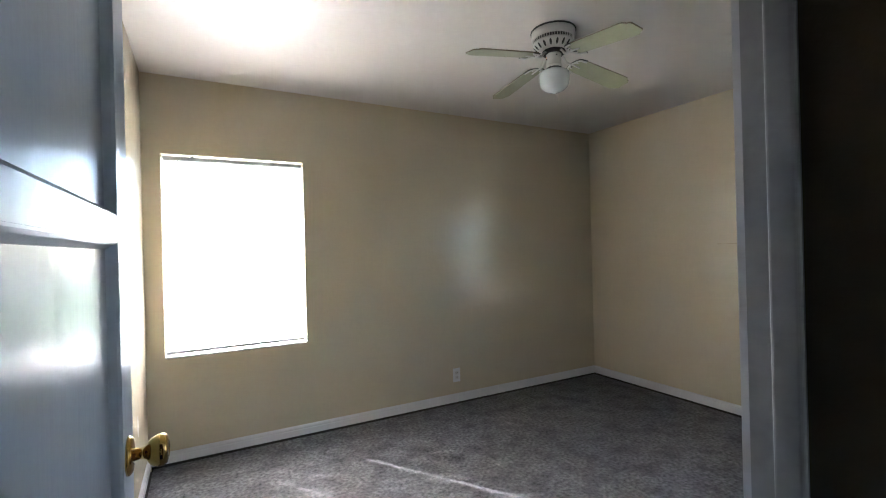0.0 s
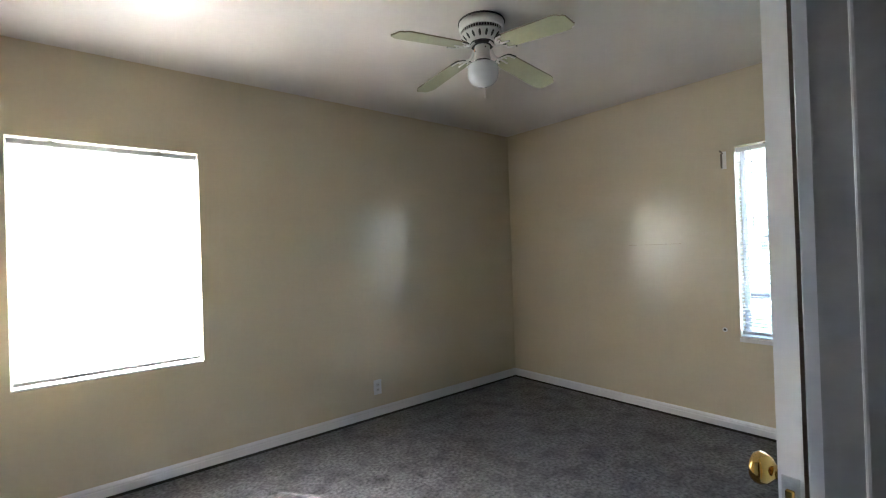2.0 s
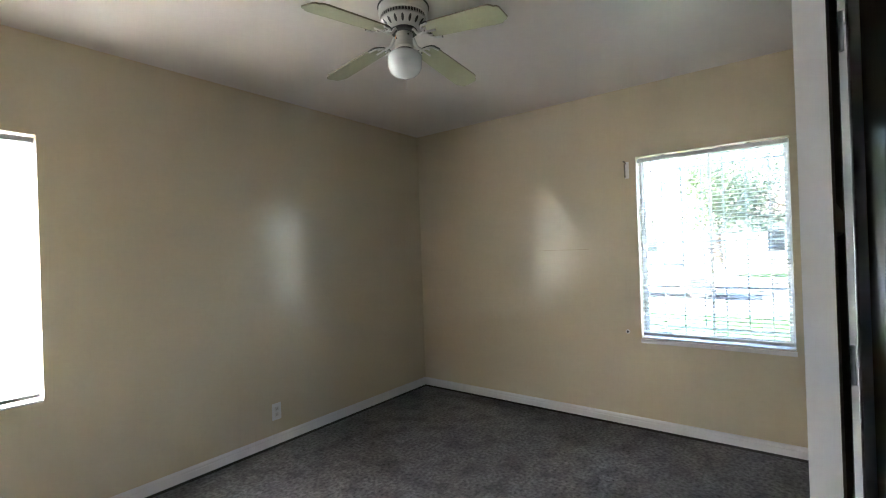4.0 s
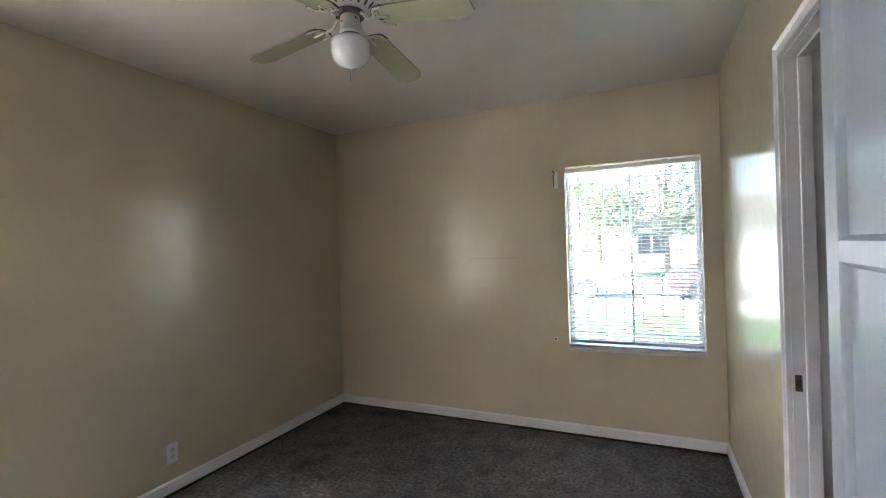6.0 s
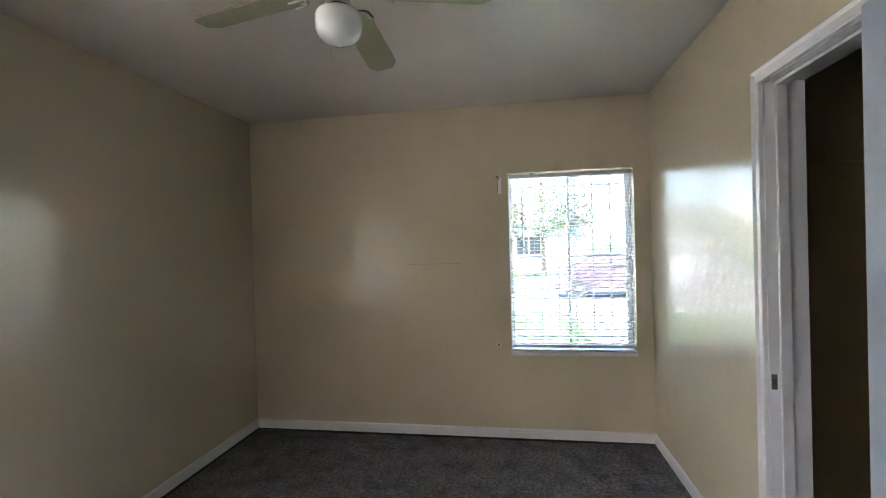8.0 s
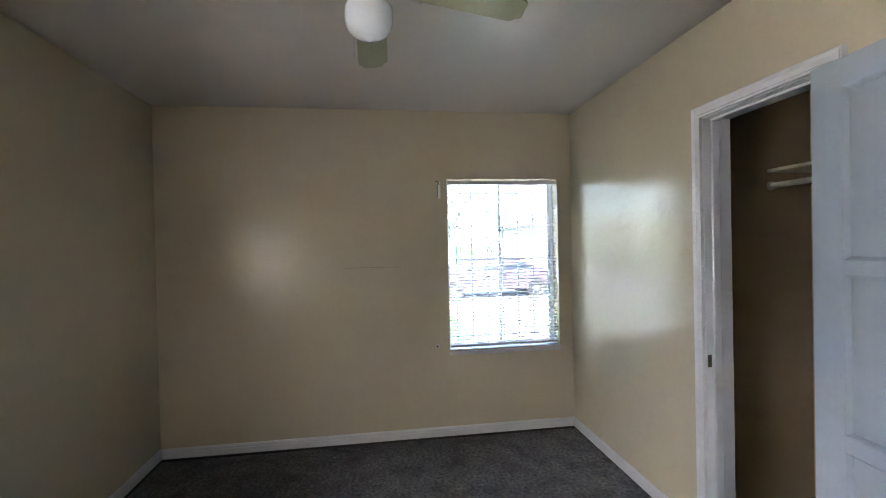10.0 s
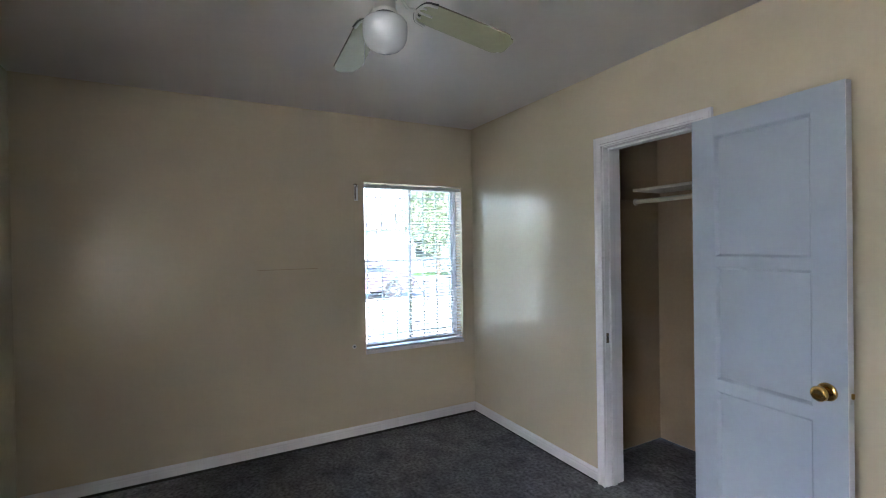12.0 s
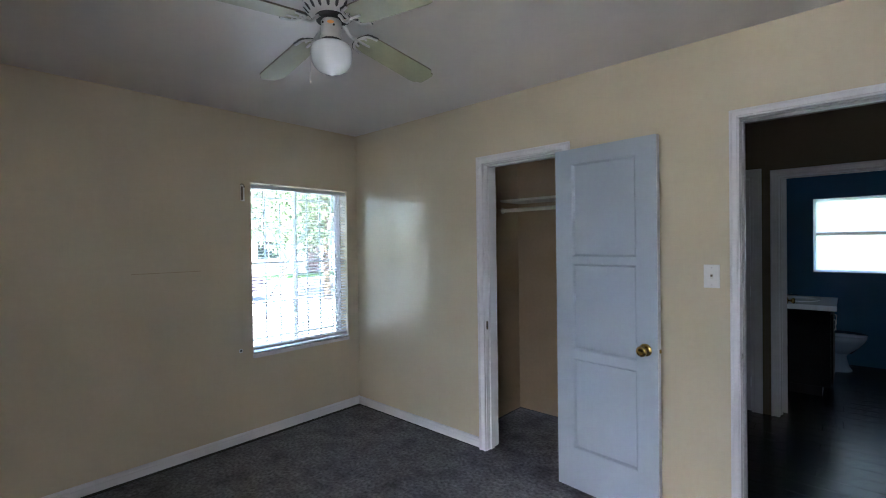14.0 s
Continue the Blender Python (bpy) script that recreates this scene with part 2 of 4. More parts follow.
def extrude_profile(profile, p0, p1, out, bm=None, up=(0, 0, 1)):
    """Runs a moulding profile of (out, up) pairs from p0 to p1."""
    bm = bm or bmesh.new()
    out, up = Vector(out), Vector(up)
    ends = [[bm.verts.new(Vector(p) + out * a + up * b) for a, b in profile] for p in (p0, p1)]
    k = len(profile)
    for i in range(k):
        bm.faces.new((ends[0][i], ends[0][(i + 1) % k], ends[1][(i + 1) % k], ends[1][i]))
    bm.faces.new(ends[0])
    bm.faces.new(ends[1])
    return bm


def wall(name, axis, a0, a1, b0, b1, z0, z1, holes, mat, label):
    """A wall along x or y from a0 to a1, from b0 to b1 thick, with (from, to, low, high) openings through it."""
    bm = bmesh.new()
    cuts_a = sorted({a0, a1, *[h[0] for h in holes], *[h[1] for h in holes]})
    cuts_z = sorted({z0, z1, *[h[2] for h in holes], *[h[3] for h in holes]})
    verts = {}

    def v(a, b, z):
        key = (round(a, 5), round(b, 5), round(z, 5))
        if key not in verts:
            verts[key] = bm.verts.new((a, b, z) if axis == "x" else (b, a, z))
        return verts[key]

    def solid(i, j):
        if not (0 <= i < len(cuts_a) - 1 and 0 <= j < len(cuts_z) - 1):
            return False
        ca, cz = (cuts_a[i] + cuts_a[i + 1]) / 2, (cuts_z[j] + cuts_z[j + 1]) / 2
        return not any(h[0] < ca < h[1] and h[2] < cz < h[3] for h in holes)

    for i in range(len(cuts_a) - 1):
        for j in range(len(cuts_z) - 1):
            if not solid(i, j):
                continue
            l, r, lo, hi = cuts_a[i], cuts_a[i + 1], cuts_z[j], cuts_z[j + 1]
            for b in (b0, b1):
                bm.faces.new((v(l, b, lo), v(r, b, lo), v(r, b, hi), v(l, b, hi)))
            for ok, p, q in ((solid(i - 1, j), (l, lo), (l, hi)), (solid(i + 1, j), (r, lo), (r, hi)), (solid(i, j - 1), (l, lo), (r, lo)), (solid(i, j + 1), (l, hi), (r, hi))):
                if not ok:
                    bm.faces.new((v(p[0], b0, p[1]), v(q[0], b0, q[1]), v(q[0], b1, q[1]), v(p[0], b1, p[1])))
    return tagged(part(name, bm, mat), label, "wall", kind="structure")


# ---- structure ----
W1 = (0.120, 0.990, 0.660, 1.959)      # window in the north wall: x from, to, z from, to
W2 = (1.187, 2.058, 0.648, 1.947)      # window in the east wall: y from, to, z from, to
ENT = (0.160, 0.890, 0.0, 2.036)       # bedroom door's opening
CLO = (1.812, 2.404, 0.0, 2.012)       # closet door's opening
BW = (-0.15, 0.82, 1.065, 1.945)        # bathroom window
BY0, BY1 = -3.40, -0.97                # bathroom: far wall, hall side of its door wall
HX, AX, AY = 1.08, 1.75, 0.0           # hall's east wall by the closet; its alcove: east end, north side
J = 0.018                              # jamb board

wall("wall_north", "x", W - 0.2, X + 0.2, N, N + 0.2, -0.3, H - 0.001, [W1], M_WALL, "cream glossy painted bedroom wall with one window")
wall("wall_east", "y", S - 0.14, N - 0.003, X, X + 0.2, -0.3, H - 0.001, [W2], M_WALL, "cream glossy painted bedroom wall with one window")
wall("wall_south", "x", W, X - 0.003, SB, S, -0.05, H - 0.001, [(ENT[0] - J, ENT[1] + J, -0.05, ENT[3] + J), (CLO[0] - J, CLO[1] + J, -0.05, CLO[3] + J)], M_WALL, "cream glossy painted wall with closet and hall doorways")
wall("wall_west", "y", SB, N - 0.003, W - 0.2, W, -0.3, H - 0.001, [], M_WALL, "cream glossy painted bedroom wall beside the open door")
tagged(part("floor", boxed(W + 0.024, X - 0.024, 0.985, N - 0.024, -0.02, 0.0), M_CARPET), "worn mottled grey carpet", "floor", kind="structure")
tagged(part("floor_closet", boxed(1.31, 2.675, 0.21, 0.9845, -0.02, 0.0), M_CARPET), "worn mottled grey closet carpet", "floor", kind="structure")
part("drywall_seam", boxed(X - 0.0016, X + 0.001, 2.42, 2.83, 1.2955, 1.2980), M_CLOSET, bpy.data.objects["wall_east"], "hairline drywall seam")
# subfloor blackened so the gap at the carpet's edge reads as shade
tagged(part("floor_slab", boxed(W - 0.15, X + 0.15, 0.02, N + 0.15, -0.12, -0.0205), M_GAP), "subfloor under the carpet, black as gap shade", "floor", kind="structure")
tagged(part("ceiling", boxed(W - 0.2, X + 0.2, SB, N + 0.2, H, H + 0.15), M_CEIL), "white painted plaster ceiling", "ceiling", kind="structure")

# closet behind the south wall
CX0, CX1, CY0 = 1.30, 2.685, 0.20
tagged(part("wall_closet_back", boxed(CX0 - 0.1, CX1 + 0.1, CY0 - 0.1, CY0, 0.003, 2.46), M_CLOSET), "closet back wall with shade painted into its beige", "wall", kind="structure")
tagged(part("wall_closet_east", boxed(CX1, CX1 + 0.1, CY0 + 0.001, SB - 0.002, 0.003, 2.46), M_CLOSET), "closet side wall with shade painted into its beige", "wall", kind="structure")
tagged(part("wall_closet_west", boxed(CX0 - 0.1, CX0, CY0 + 0.001, SB - 0.002, 0.003, 2.46), M_CLOSET), "closet side wall with shade painted into its beige", "wall", kind="structure")
tagged(part("ceiling_closet", boxed(CX0 - 0.1, CX1 + 0.1, CY0 - 0.1, SB - 0.002, 2.42, 2.47), M_HALL), "closet ceiling darkened by painted shade", "ceiling", kind="structure")

# hall and bathroom beyond the bedroom door
BD = (0.265, 0.930, 0.0, 1.975)        # bathroom door's opening
HD = (1.125, 1.690, 0.0, 1.975)        # closed hall door beside the bathroom door
wall("wall_hall_east", "y", AY, SB - 0.002, HX, HX + 0.115, -0.05, 2.46, [], M_HALL, "beige hall wall darkened by painted shade")
wall("wall_alcove_north", "x", HX + 0.1155, AX, AY, AY + 0.095, -0.05, 2.46, [], M_HALL, "beige hall alcove wall darkened by painted shade")
wall("wall_alcove_east", "y", BY1, AY + 0.095, AX + 0.0005, AX + 0.12, -0.05, 2.46, [], M_HALL, "beige hall alcove wall darkened by painted shade")
wall("wall_hall_west", "y", BY1, SB - 0.002, -0.25, -0.13, -0.05, 2.46, [], M_HALL, "beige hall wall darkened by painted shade")
wall("wall_bathroom_door", "x", -0.8, AX + 0.12, BY1 - 0.12, BY1 - 0.0005, -0.05, 2.46, [(BD[0] - J, BD[1] + J, -0.05, BD[3] + J), (HD[0] - J, HD[1] + J, -0.05, HD[3] + J)], M_HALL, "beige hall wall round the bathroom doorway, darkened by painted shade")
tagged(part("ceiling_hall", boxed(-0.8, AX + 0.12, BY1 - 0.1, SB - 0.002, 2.4595, 2.53), M_HALL), "hall ceiling darkened by painted shade", "ceiling", kind="structure")
wall("wall_bathroom_far", "x", -0.8, 1.45, BY0 - 0.15, BY0, -0.3, 2.5, [BW], M_BLUE, "teal blue bathroom wall with a window")
wall("wall_bathroom_east", "y", BY0, BY1 - 0.12, 1.25, 1.40, -0.05, 2.46, [], M_BLUE, "teal blue bathroom wall")
wall("wall_bathroom_west", "y", BY0, BY1 - 0.12, -0.75, -0.6, -0.05, 2.46, [], M_BLUE, "teal blue bathroom wall")
tagged(part("ceiling_bathroom", boxed(-0.8, 1.45, BY0 - 0.1, BY1 - 0.12, 2.44, 2.5), M_BLUE), "blue bathroom ceiling", "ceiling", kind="structure")
floor_hall = tagged(part("floor_hall", boxed(-0.8, AX + 0.12, BY0 - 0.1, SB + 0.06, -0.125, -0.012), M_GAP), "dark wood plank floor of hall and bathroom", "floor", kind="structure")

# baseboards, standing a little off the carpet
BASE = ((0, 0.013), (0.014, 0.013), (0.014, 0.052), (0.011, 0.057), (0.0125, 0.063), (0.0115, 0.069), (0.006, 0.078), (0.0, 0.081))


def baseboard(p0, p1, out):
    tagged(part("baseboard", extrude_profile(BASE, p0, p1, out), M_TRIM), "white painted moulded baseboard above a dark carpet gap", "baseboard", kind="structure")


# black strip painted where only shade falls under the baseboards
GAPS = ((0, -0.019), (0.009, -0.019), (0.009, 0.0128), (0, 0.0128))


def shade_strip(p0, p1, out):
    tagged(part("trim", extrude_profile(GAPS, p0, p1, out), M_GAP), "black strip painted as shade under the baseboard", "trim", kind="structure")


CW = 0.052                             # casing width
baseboard((W + 0.015, N, 0), (X, N, 0), (0, -1, 0))
baseboard((X, S, 0), (X, N - 0.015, 0), (-1, 0, 0))
baseboard((CLO[1] + CW + 0.003, S, 0), (X - 0.015, S, 0), (0, 1, 0))
baseboard((ENT[1] + CW + 0.003, S, 0), (CLO[0] - CW - 0.003, S, 0), (0, 1, 0))
baseboard((W, S, 0), (W, N, 0), (1, 0, 0))
shade_strip((W + 0.015, N, 0), (X, N, 0), (0, -1, 0))
shade_strip((X, S, 0), (X, N - 0.012, 0), (-1, 0, 0))
shade_strip((CLO[1] + CW + 0.003, S, 0), (X - 0.012, S, 0), (0, 1, 0))
shade_strip((ENT[1] + CW + 0.003, S, 0), (CLO[0] - CW - 0.003, S, 0), (0, 1, 0))

# ---- doorways: jambs, stops, casings ----
CASING = ((0, 0), (0.016, 0), (0.018, 0.004), (0.018, 0.010), (0.012, 0.014), (0.012, 0.036), (0.017, 0.042), (0.020, CW - 0.004), (0.018, CW), (0, CW))


def casing_set(frame_ob, x0, x1, top, y, out, paint, wide, proud):
    """Three mitred casing boards on the wall plane y, facing out (+1 or -1)."""
    prof = [(a * proud, k * wide / CW) for a, k in CASING]
    for name_side, xs, d in (("a", x0, -1), ("b", x1, 1)):
        bm = bmesh.new()
        e0 = [bm.verts.new((xs + d * b, y + out * a, 0.002)) for a, b in prof]
        e1 = [bm.verts.new((xs + d * b, y + out * a, top + b)) for a, b in prof]
        k = len(prof)
        for i in range(k):
            bm.faces.new((e0[i], e0[(i + 1) % k], e1[(i + 1) % k], e1[i]))
        bm.faces.new(e0), bm.faces.new(e1)
        part("casing", bm, paint, frame_ob)
    bm = bmesh.new()
    e0 = [bm.verts.new((x0 - b, y + out * a, top + b)) for a, b in prof]
    e1 = [bm.verts.new((x1 + b, y + out * a, top + b)) for a, b in prof]
    for i in range(len(prof)):
        k = len(prof)
        bm.faces.new((e0[i], e0[(i + 1) % k], e1[(i + 1) % k], e1[i]))
    bm.faces.new(e0), bm.faces.new(e1)
    part("casing", bm, paint, frame_ob)


def door_frame(name, x0, x1, top, ya, yb, stop_y, label, sides, strike=None, at=(0, 0, 0), rz=0, paint=None, wide=CW, proud=1.0, back=None, jamb=None):
    """Jambs from ya to yb in y, a stop strip at stop_y, casings on the given sides."""
    paint = paint or M_TRIM
    f = thing(name, at, label, "door frame", kind="structure", rz=rz)
    s0, s1 = stop_y
    # back gives the hall side a darker colour that stands for the stop's shade
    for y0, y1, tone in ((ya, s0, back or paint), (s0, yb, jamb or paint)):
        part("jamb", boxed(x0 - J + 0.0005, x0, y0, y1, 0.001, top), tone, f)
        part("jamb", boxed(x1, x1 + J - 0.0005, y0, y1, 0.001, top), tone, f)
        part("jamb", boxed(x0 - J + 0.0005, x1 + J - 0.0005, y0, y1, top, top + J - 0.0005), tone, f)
    part("stop", boxed(x0, x0 + 0.012, s0, s1, 0.001, top - 0.012, bevel=0.004, segments=3), jamb or paint, f)
    part("stop", boxed(x1 - 0.012, x1, s0, s1, 0.001, top - 0.012, bevel=0.004, segments=3), jamb or paint, f)
    part("stop", boxed(x0, x1, s0, s1, top - 0.012, top, bevel=0.002), jamb or paint, f)
    for y, out in sides:
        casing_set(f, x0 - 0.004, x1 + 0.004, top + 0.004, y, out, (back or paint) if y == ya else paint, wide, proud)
    if strike:
        sx, sy, sz, mat = strike
        d = -1 if sx > (x0 + x1) / 2 else 1
        pl = part("strike_plate", boxed(sx, sx + d * 0.002, sy - 0.0105, sy + 0.0105, sz - 0.029, sz + 0.029, bevel=0.0008), mat, f, "worn metal strike plate")
        part("latch_hole", boxed(sx + d * 0.001, sx + d * 0.0028, sy - 0.007, sy + 0.007, sz - 0.012, sz + 0.012), M_SLOT, pl)
    return f


# dark back and grey jamb paint in the shade inside this doorway
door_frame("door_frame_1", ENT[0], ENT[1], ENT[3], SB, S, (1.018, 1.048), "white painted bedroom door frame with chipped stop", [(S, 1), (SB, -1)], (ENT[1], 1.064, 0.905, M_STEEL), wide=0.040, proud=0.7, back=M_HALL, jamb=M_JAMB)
door_frame("door_frame_2", CLO[0], CLO[1], CLO[3], SB, S, (1.000, 1.040), "white painted closet door frame with dark strike plate", [(S, 1)], (CLO[1], 1.060, 0.885, M_DARKMETAL))
door_frame("door_frame_3", BD[0], BD[1], BD[3], BY1 - 0.12, BY1, (BY1 - 0.085, BY1 - 0.05), "white bathroom door frame greyed by painted shade", [(BY1, 1)], paint=M_HALLTRIM)
door_frame("door_frame_4", HD[0], HD[1], HD[3], BY1 - 0.12, BY1, (BY1 - 0.085, BY1 - 0.05), "white hall door frame greyed by painted shade", [(BY1, 1)], paint=M_HALLTRIM, wide=0.075)


# ---- panelled doors ----
def knob(parent, x, y, z, out):
    """A brass knob on a rose, standing out along y."""
    m = Matrix.Translation((x, y, z)) @ Matrix.Rotation(radians(-90 * out), 4, "X")
    k = part("knob", lathe([(0.010, 0.006), (0.010, 0.022), (0.013, 0.027), (0.0225, 0.034), (0.0275, 0.045), (0.0275, 0.052), (0.024, 0.058), (0.014, 0.061), (0.012, 0.0595), (0, 0.0595)], 28, m), M_BRASS, parent, "polished brass round knob", smooth=True)
    part("rose", lathe([(0.033, 0.0), (0.033, 0.003), (0.029, 0.007), (0.018, 0.009), (0.0, 0.009)], 28, m), M_BRASS, k, smooth=True)
    return k


def panel_door(name, width, at, rz, label, latch=True, height=1.99, knob_z=0.885, paint=None, back=None):
    """A door of three recessed panels; hinge at x = 0, leaf along +x, faces at y = 0 and -thick."""
    d = thing(name, at, label, "door", kind="structure", rz=rz)
    t, st = 0.035, 0.105
    paint = paint or M_DOOR
    rails = ((0.0, 0.235), (0.770, 0.815), (1.324, 1.362), (1.905, height))
    mid = -t / 2
    faces = ((-t, mid - 0.0001, paint), (mid, 0, back)) if back else ((-t, 0, paint),)
    for ya, yb, tone in faces:
        for x0, x1 in ((0, st), (width - st, width)):
            part("stile", boxed(x0, x1, ya, yb, 0.0, height, bevel=0.0004), tone, d)
        for z0, z1 in rails:
            part("rail", boxed(st + 0.0002, width - st - 0.0002, max(ya, -t + 0.0002), min(yb, -0.0002), z0, z1), tone, d)
    for (_, z0), (z1, _) in zip(rails, rails[1:]):
        sides = (((0, 1), back), ((-t, -1), paint)) if back else ((None, paint),)
        for side, tone in sides:
            bm = bmesh.new()
            if side is None:
                box(bm, st, width - st, -t + 0.0155, -0.0155, z0, z1)
            else:
                box(bm, st, width - st, *((mid, -0.0155) if side[1] > 0 else (-t + 0.0155, mid - 0.0001)), z0, z1)
            for y, s in ((side,) if side else ((0, 1), (-t, -1))):
                yy = y - s * 0.0008
                prof = ((0, 0), (0, -0.0152 * s), (0.015, -0.0152 * s), (0.0125, -0.011 * s), (0.007, -0.0035 * s), (0.003, 0))
                for p, q, o in (((st, z0), (width - st, z0), (0, 0, 1)), ((st, z1), (width - st, z1), (0, 0, -1)), ((st, z0), (st, z1), (1, 0, 0)), ((width - st, z0), (width - st, z1), (-1, 0, 0))):
                    extrude_profile(prof, (p[0], yy, p[1]), (q[0], yy, q[1]), o, bm, up=(0, 1, 0))
            part("panel", bm, tone, d)
    part("edge_lipping", boxed(width, width + 0.0012, -t + 0.0003, -0.0003, 0.001, height - 0.001), M_TRIM, d, "white painted latch edge")
    knob(d, width - 0.062, 0, knob_z, 1)
    knob(d, width - 0.062, -t, knob_z, -1)
    if latch:
        lp = part("latch_plate", boxed(width + 0.0012, width + 0.0027, -t / 2 - 0.0125, -t / 2 + 0.0125, knob_z - 0.029, knob_z + 0.029, bevel=0.0006), M_STEEL, d, "small steel latch plate")
        part("latch_bolt", boxed(width + 0.0025, width + 0.010, -t / 2 - 0.006, -t / 2 + 0.006, knob_z - 0.010, knob_z + 0.010, bevel=0.002), M_BRASS, lp)
    for hz in (0.25, 1.02, 1.78):
        part("hinge", lathe([(0.006, hz - 0.045), (0.006, hz + 0.045)], 10, Matrix.Translation((-0.004, 0.004, 0))), M_TRIM, d, "painted-over hinge")
    return d


panel_door("door_1", 0.700, (0.161, 1.083, 0.013), 89.3, "cool white glossy three-panel door standing open, brass knob", knob_z=0.955)
# the face towards the wall is coloured dark in place of shade
panel_door("door_2", 0.592, (1.816, 1.108, 0.014), 174.5, "cool white three-panel closet door folded back on the wall", back=M_DOORBACK)
panel_door("door_3", 0.640, (0.925, BY1 - 0.125, 0.004), -85.5, "white three-panel bathroom door standing open, greyed by painted shade", height=2.0, paint=M_HALLTRIM)
panel_door("door_4", 0.555, (HD[0] + 0.005, BY1 - 0.010, 0.004), 0, "closed white hall door greyed by painted shade", latch=False, height=1.965, paint=M_HALLTRIM)


# ---- windows ----
def blind(name, x0, x1, z0, z1, at, rz, tilt, slots, label):
    """A mini blind hung inside an opening: x along the window, y out of the room."""
    b = thing(name, at, label, "blind", group="bedroom window blinds", rz=rz)
    bm = boxed(x0, x1, -0.013, 0.013, z1 - 0.028, z1, bevel=0.002)
    part("headrail", bm, M_RAIL, b, "white metal headrail")
    part("bottom_rail", boxed(x0 + 0.004, x1 - 0.004, -0.0115, 0.0115, z0 + 0.012, z0 + 0.033, bevel=0.003), M_RAIL, b)
    cords = [x0 + 0.175, x1 - 0.160]
    # one slat: a shallow curved strip with two cord slots
    me = bpy.data.meshes.new("slat")
    bm = bmesh.new()
    xs = sorted([x0 + 0.005, x1 - 0.005] + [c + s for c in cords for s in (-slots, slots)])
    prof = [(-0.0125, 0.0), (-0.0075, 0.0013), (0.0, 0.0018), (0.0075, 0.0013), (0.0125, 0.0)]
    grid = [[bm.verts.new((x, y, z)) for y, z in prof] for x in xs]
    for i in range(len(xs) - 1):
        for j in range(4):
            if i in (1, 3) and j in (1, 2):
                continue
            bm.faces.new((grid[i][j], grid[i + 1][j], grid[i + 1][j + 1], grid[i][j + 1]))
    bm.to_mesh(me)
    bm.free()
    me.materials.append(M_SLAT)
    pitch = 0.0212 if z1 > 1.94 else 0.0250
    z = z0 + 0.042
    k = 0
    while z < z1 - 0.034:
        s = new("slat", me)
        s.parent = b
        s.matrix_basis = pose(0, 0, z, tilt + 2.0 * math.sin(k * 1.7) + 1.5 * math.sin(k * 0.37), 0.0, 0)
        z += pitch
        k += 1
    for c in cords:
        for dy in (-0.0135, 0.0135):
            part("ladder_cord", sweep([(c, dy, z0 + 0.012), (c, dy, z1 - 0.02)], 0.0007, 5), M_CORD, b)
    part("wand", sweep([(x0 + 0.09, -0.017, z1 - 0.03), (x0 + 0.091, -0.020, z1 - 0.30), (x0 + 0.092, -0.020, z1 - 0.55)], 0.0035, 6), M_WAND, b, "clear plastic tilt wand")
    part("lift_cord", sweep([(x1 - 0.09, -0.016, z1 - 0.02), (x1 - 0.088, -0.018, z1 - 0.5), (x1 - 0.089, -0.018, z1 - 0.86)], 0.0012, 5), M_CORD, b)
    for c in (x0 + 0.17, x1 - 0.20):
        part("mounting_clip", boxed(c - 0.012, c + 0.012, -0.0155, 0.010, z1 - 0.0005, z1 + 0.0065, bevel=0.001), M_DARKMETAL, b, "dark metal mounting clip")
    return b


def slider_window(name, x0, x1, z0, z1, at, rz, label, screen=False):
    """A sliding window with white frame and a centre meeting rail, x along it, y out of the room."""
    w = thing(name, at, label, "window", kind="structure", rz=rz)
    fr, st = 0.012, 0.017
    for a in ((x0, x0 + fr, z0, z1), (x1 - fr, x1, z0, z1), (x0 + fr, x1 - fr, z0, z0 + fr), (x0 + fr, x1 - fr, z1 - fr, z1)):
        part("window_frame", boxed(a[0] + 0.0004, a[1] - 0.0004, 0.0, 0.06, a[2] + 0.0004, a[3] - 0.0004, bevel=0.002), M_VINYL, w)
    xm = (x0 + x1) / 2
    for (p, q), y in (((x0 + fr, xm + 0.01), 0.012), ((xm - 0.01, x1 - fr), 0.036)):
        part("sash", boxed(p, p + st, y, y + 0.02, z0 + fr, z1 - fr), M_VINYL, w)
        part("sash", boxed(q - st, q, y, y + 0.02, z0 + fr, z1 - fr), M_VINYL, w)
        part("sash", boxed(p + st, q - st, y, y + 0.02, z0 + fr, z0 + fr + st), M_VINYL, w)
        part("sash", boxed(p + st, q - st, y, y + 0.02, z1 - fr - st, z1 - fr), M_VINYL, w)
        g = part("pane", boxed(p + 0.013, q - 0.013, y + 0.008, y + 0.012, z0 + fr + 0.013, z1 - fr - 0.013), M_GLASS, w, "clear glass pane")
        g.visible_shadow = False
    if screen:
        part("insect_screen", boxed(xm, x1 - 0.002, 0.0625, 0.0628, z0 + 0.002, z1 - 0.002), M_SCREEN, w, "grey insect screen over one half")
    part("window_sill", boxed(x0 + 0.0005, x1 - 0.0005, -0.100, -0.0005, z0 - 0.0005, z0 + 0.010, bevel=0.003), M_TRIM, w, "white painted sill")
    return w


DEEP = 0.105
slider_window("window_1", W1[0], W1[1], W1[2], W1[3], (0, N + DEEP, 0), 0, "white framed sliding window behind a sunlit blind")
slider_window("window_2", -W2[1], -W2[0], W2[2], W2[3], (X + DEEP, 0, 0), -90, "white framed sliding window behind an open blind", screen=True)
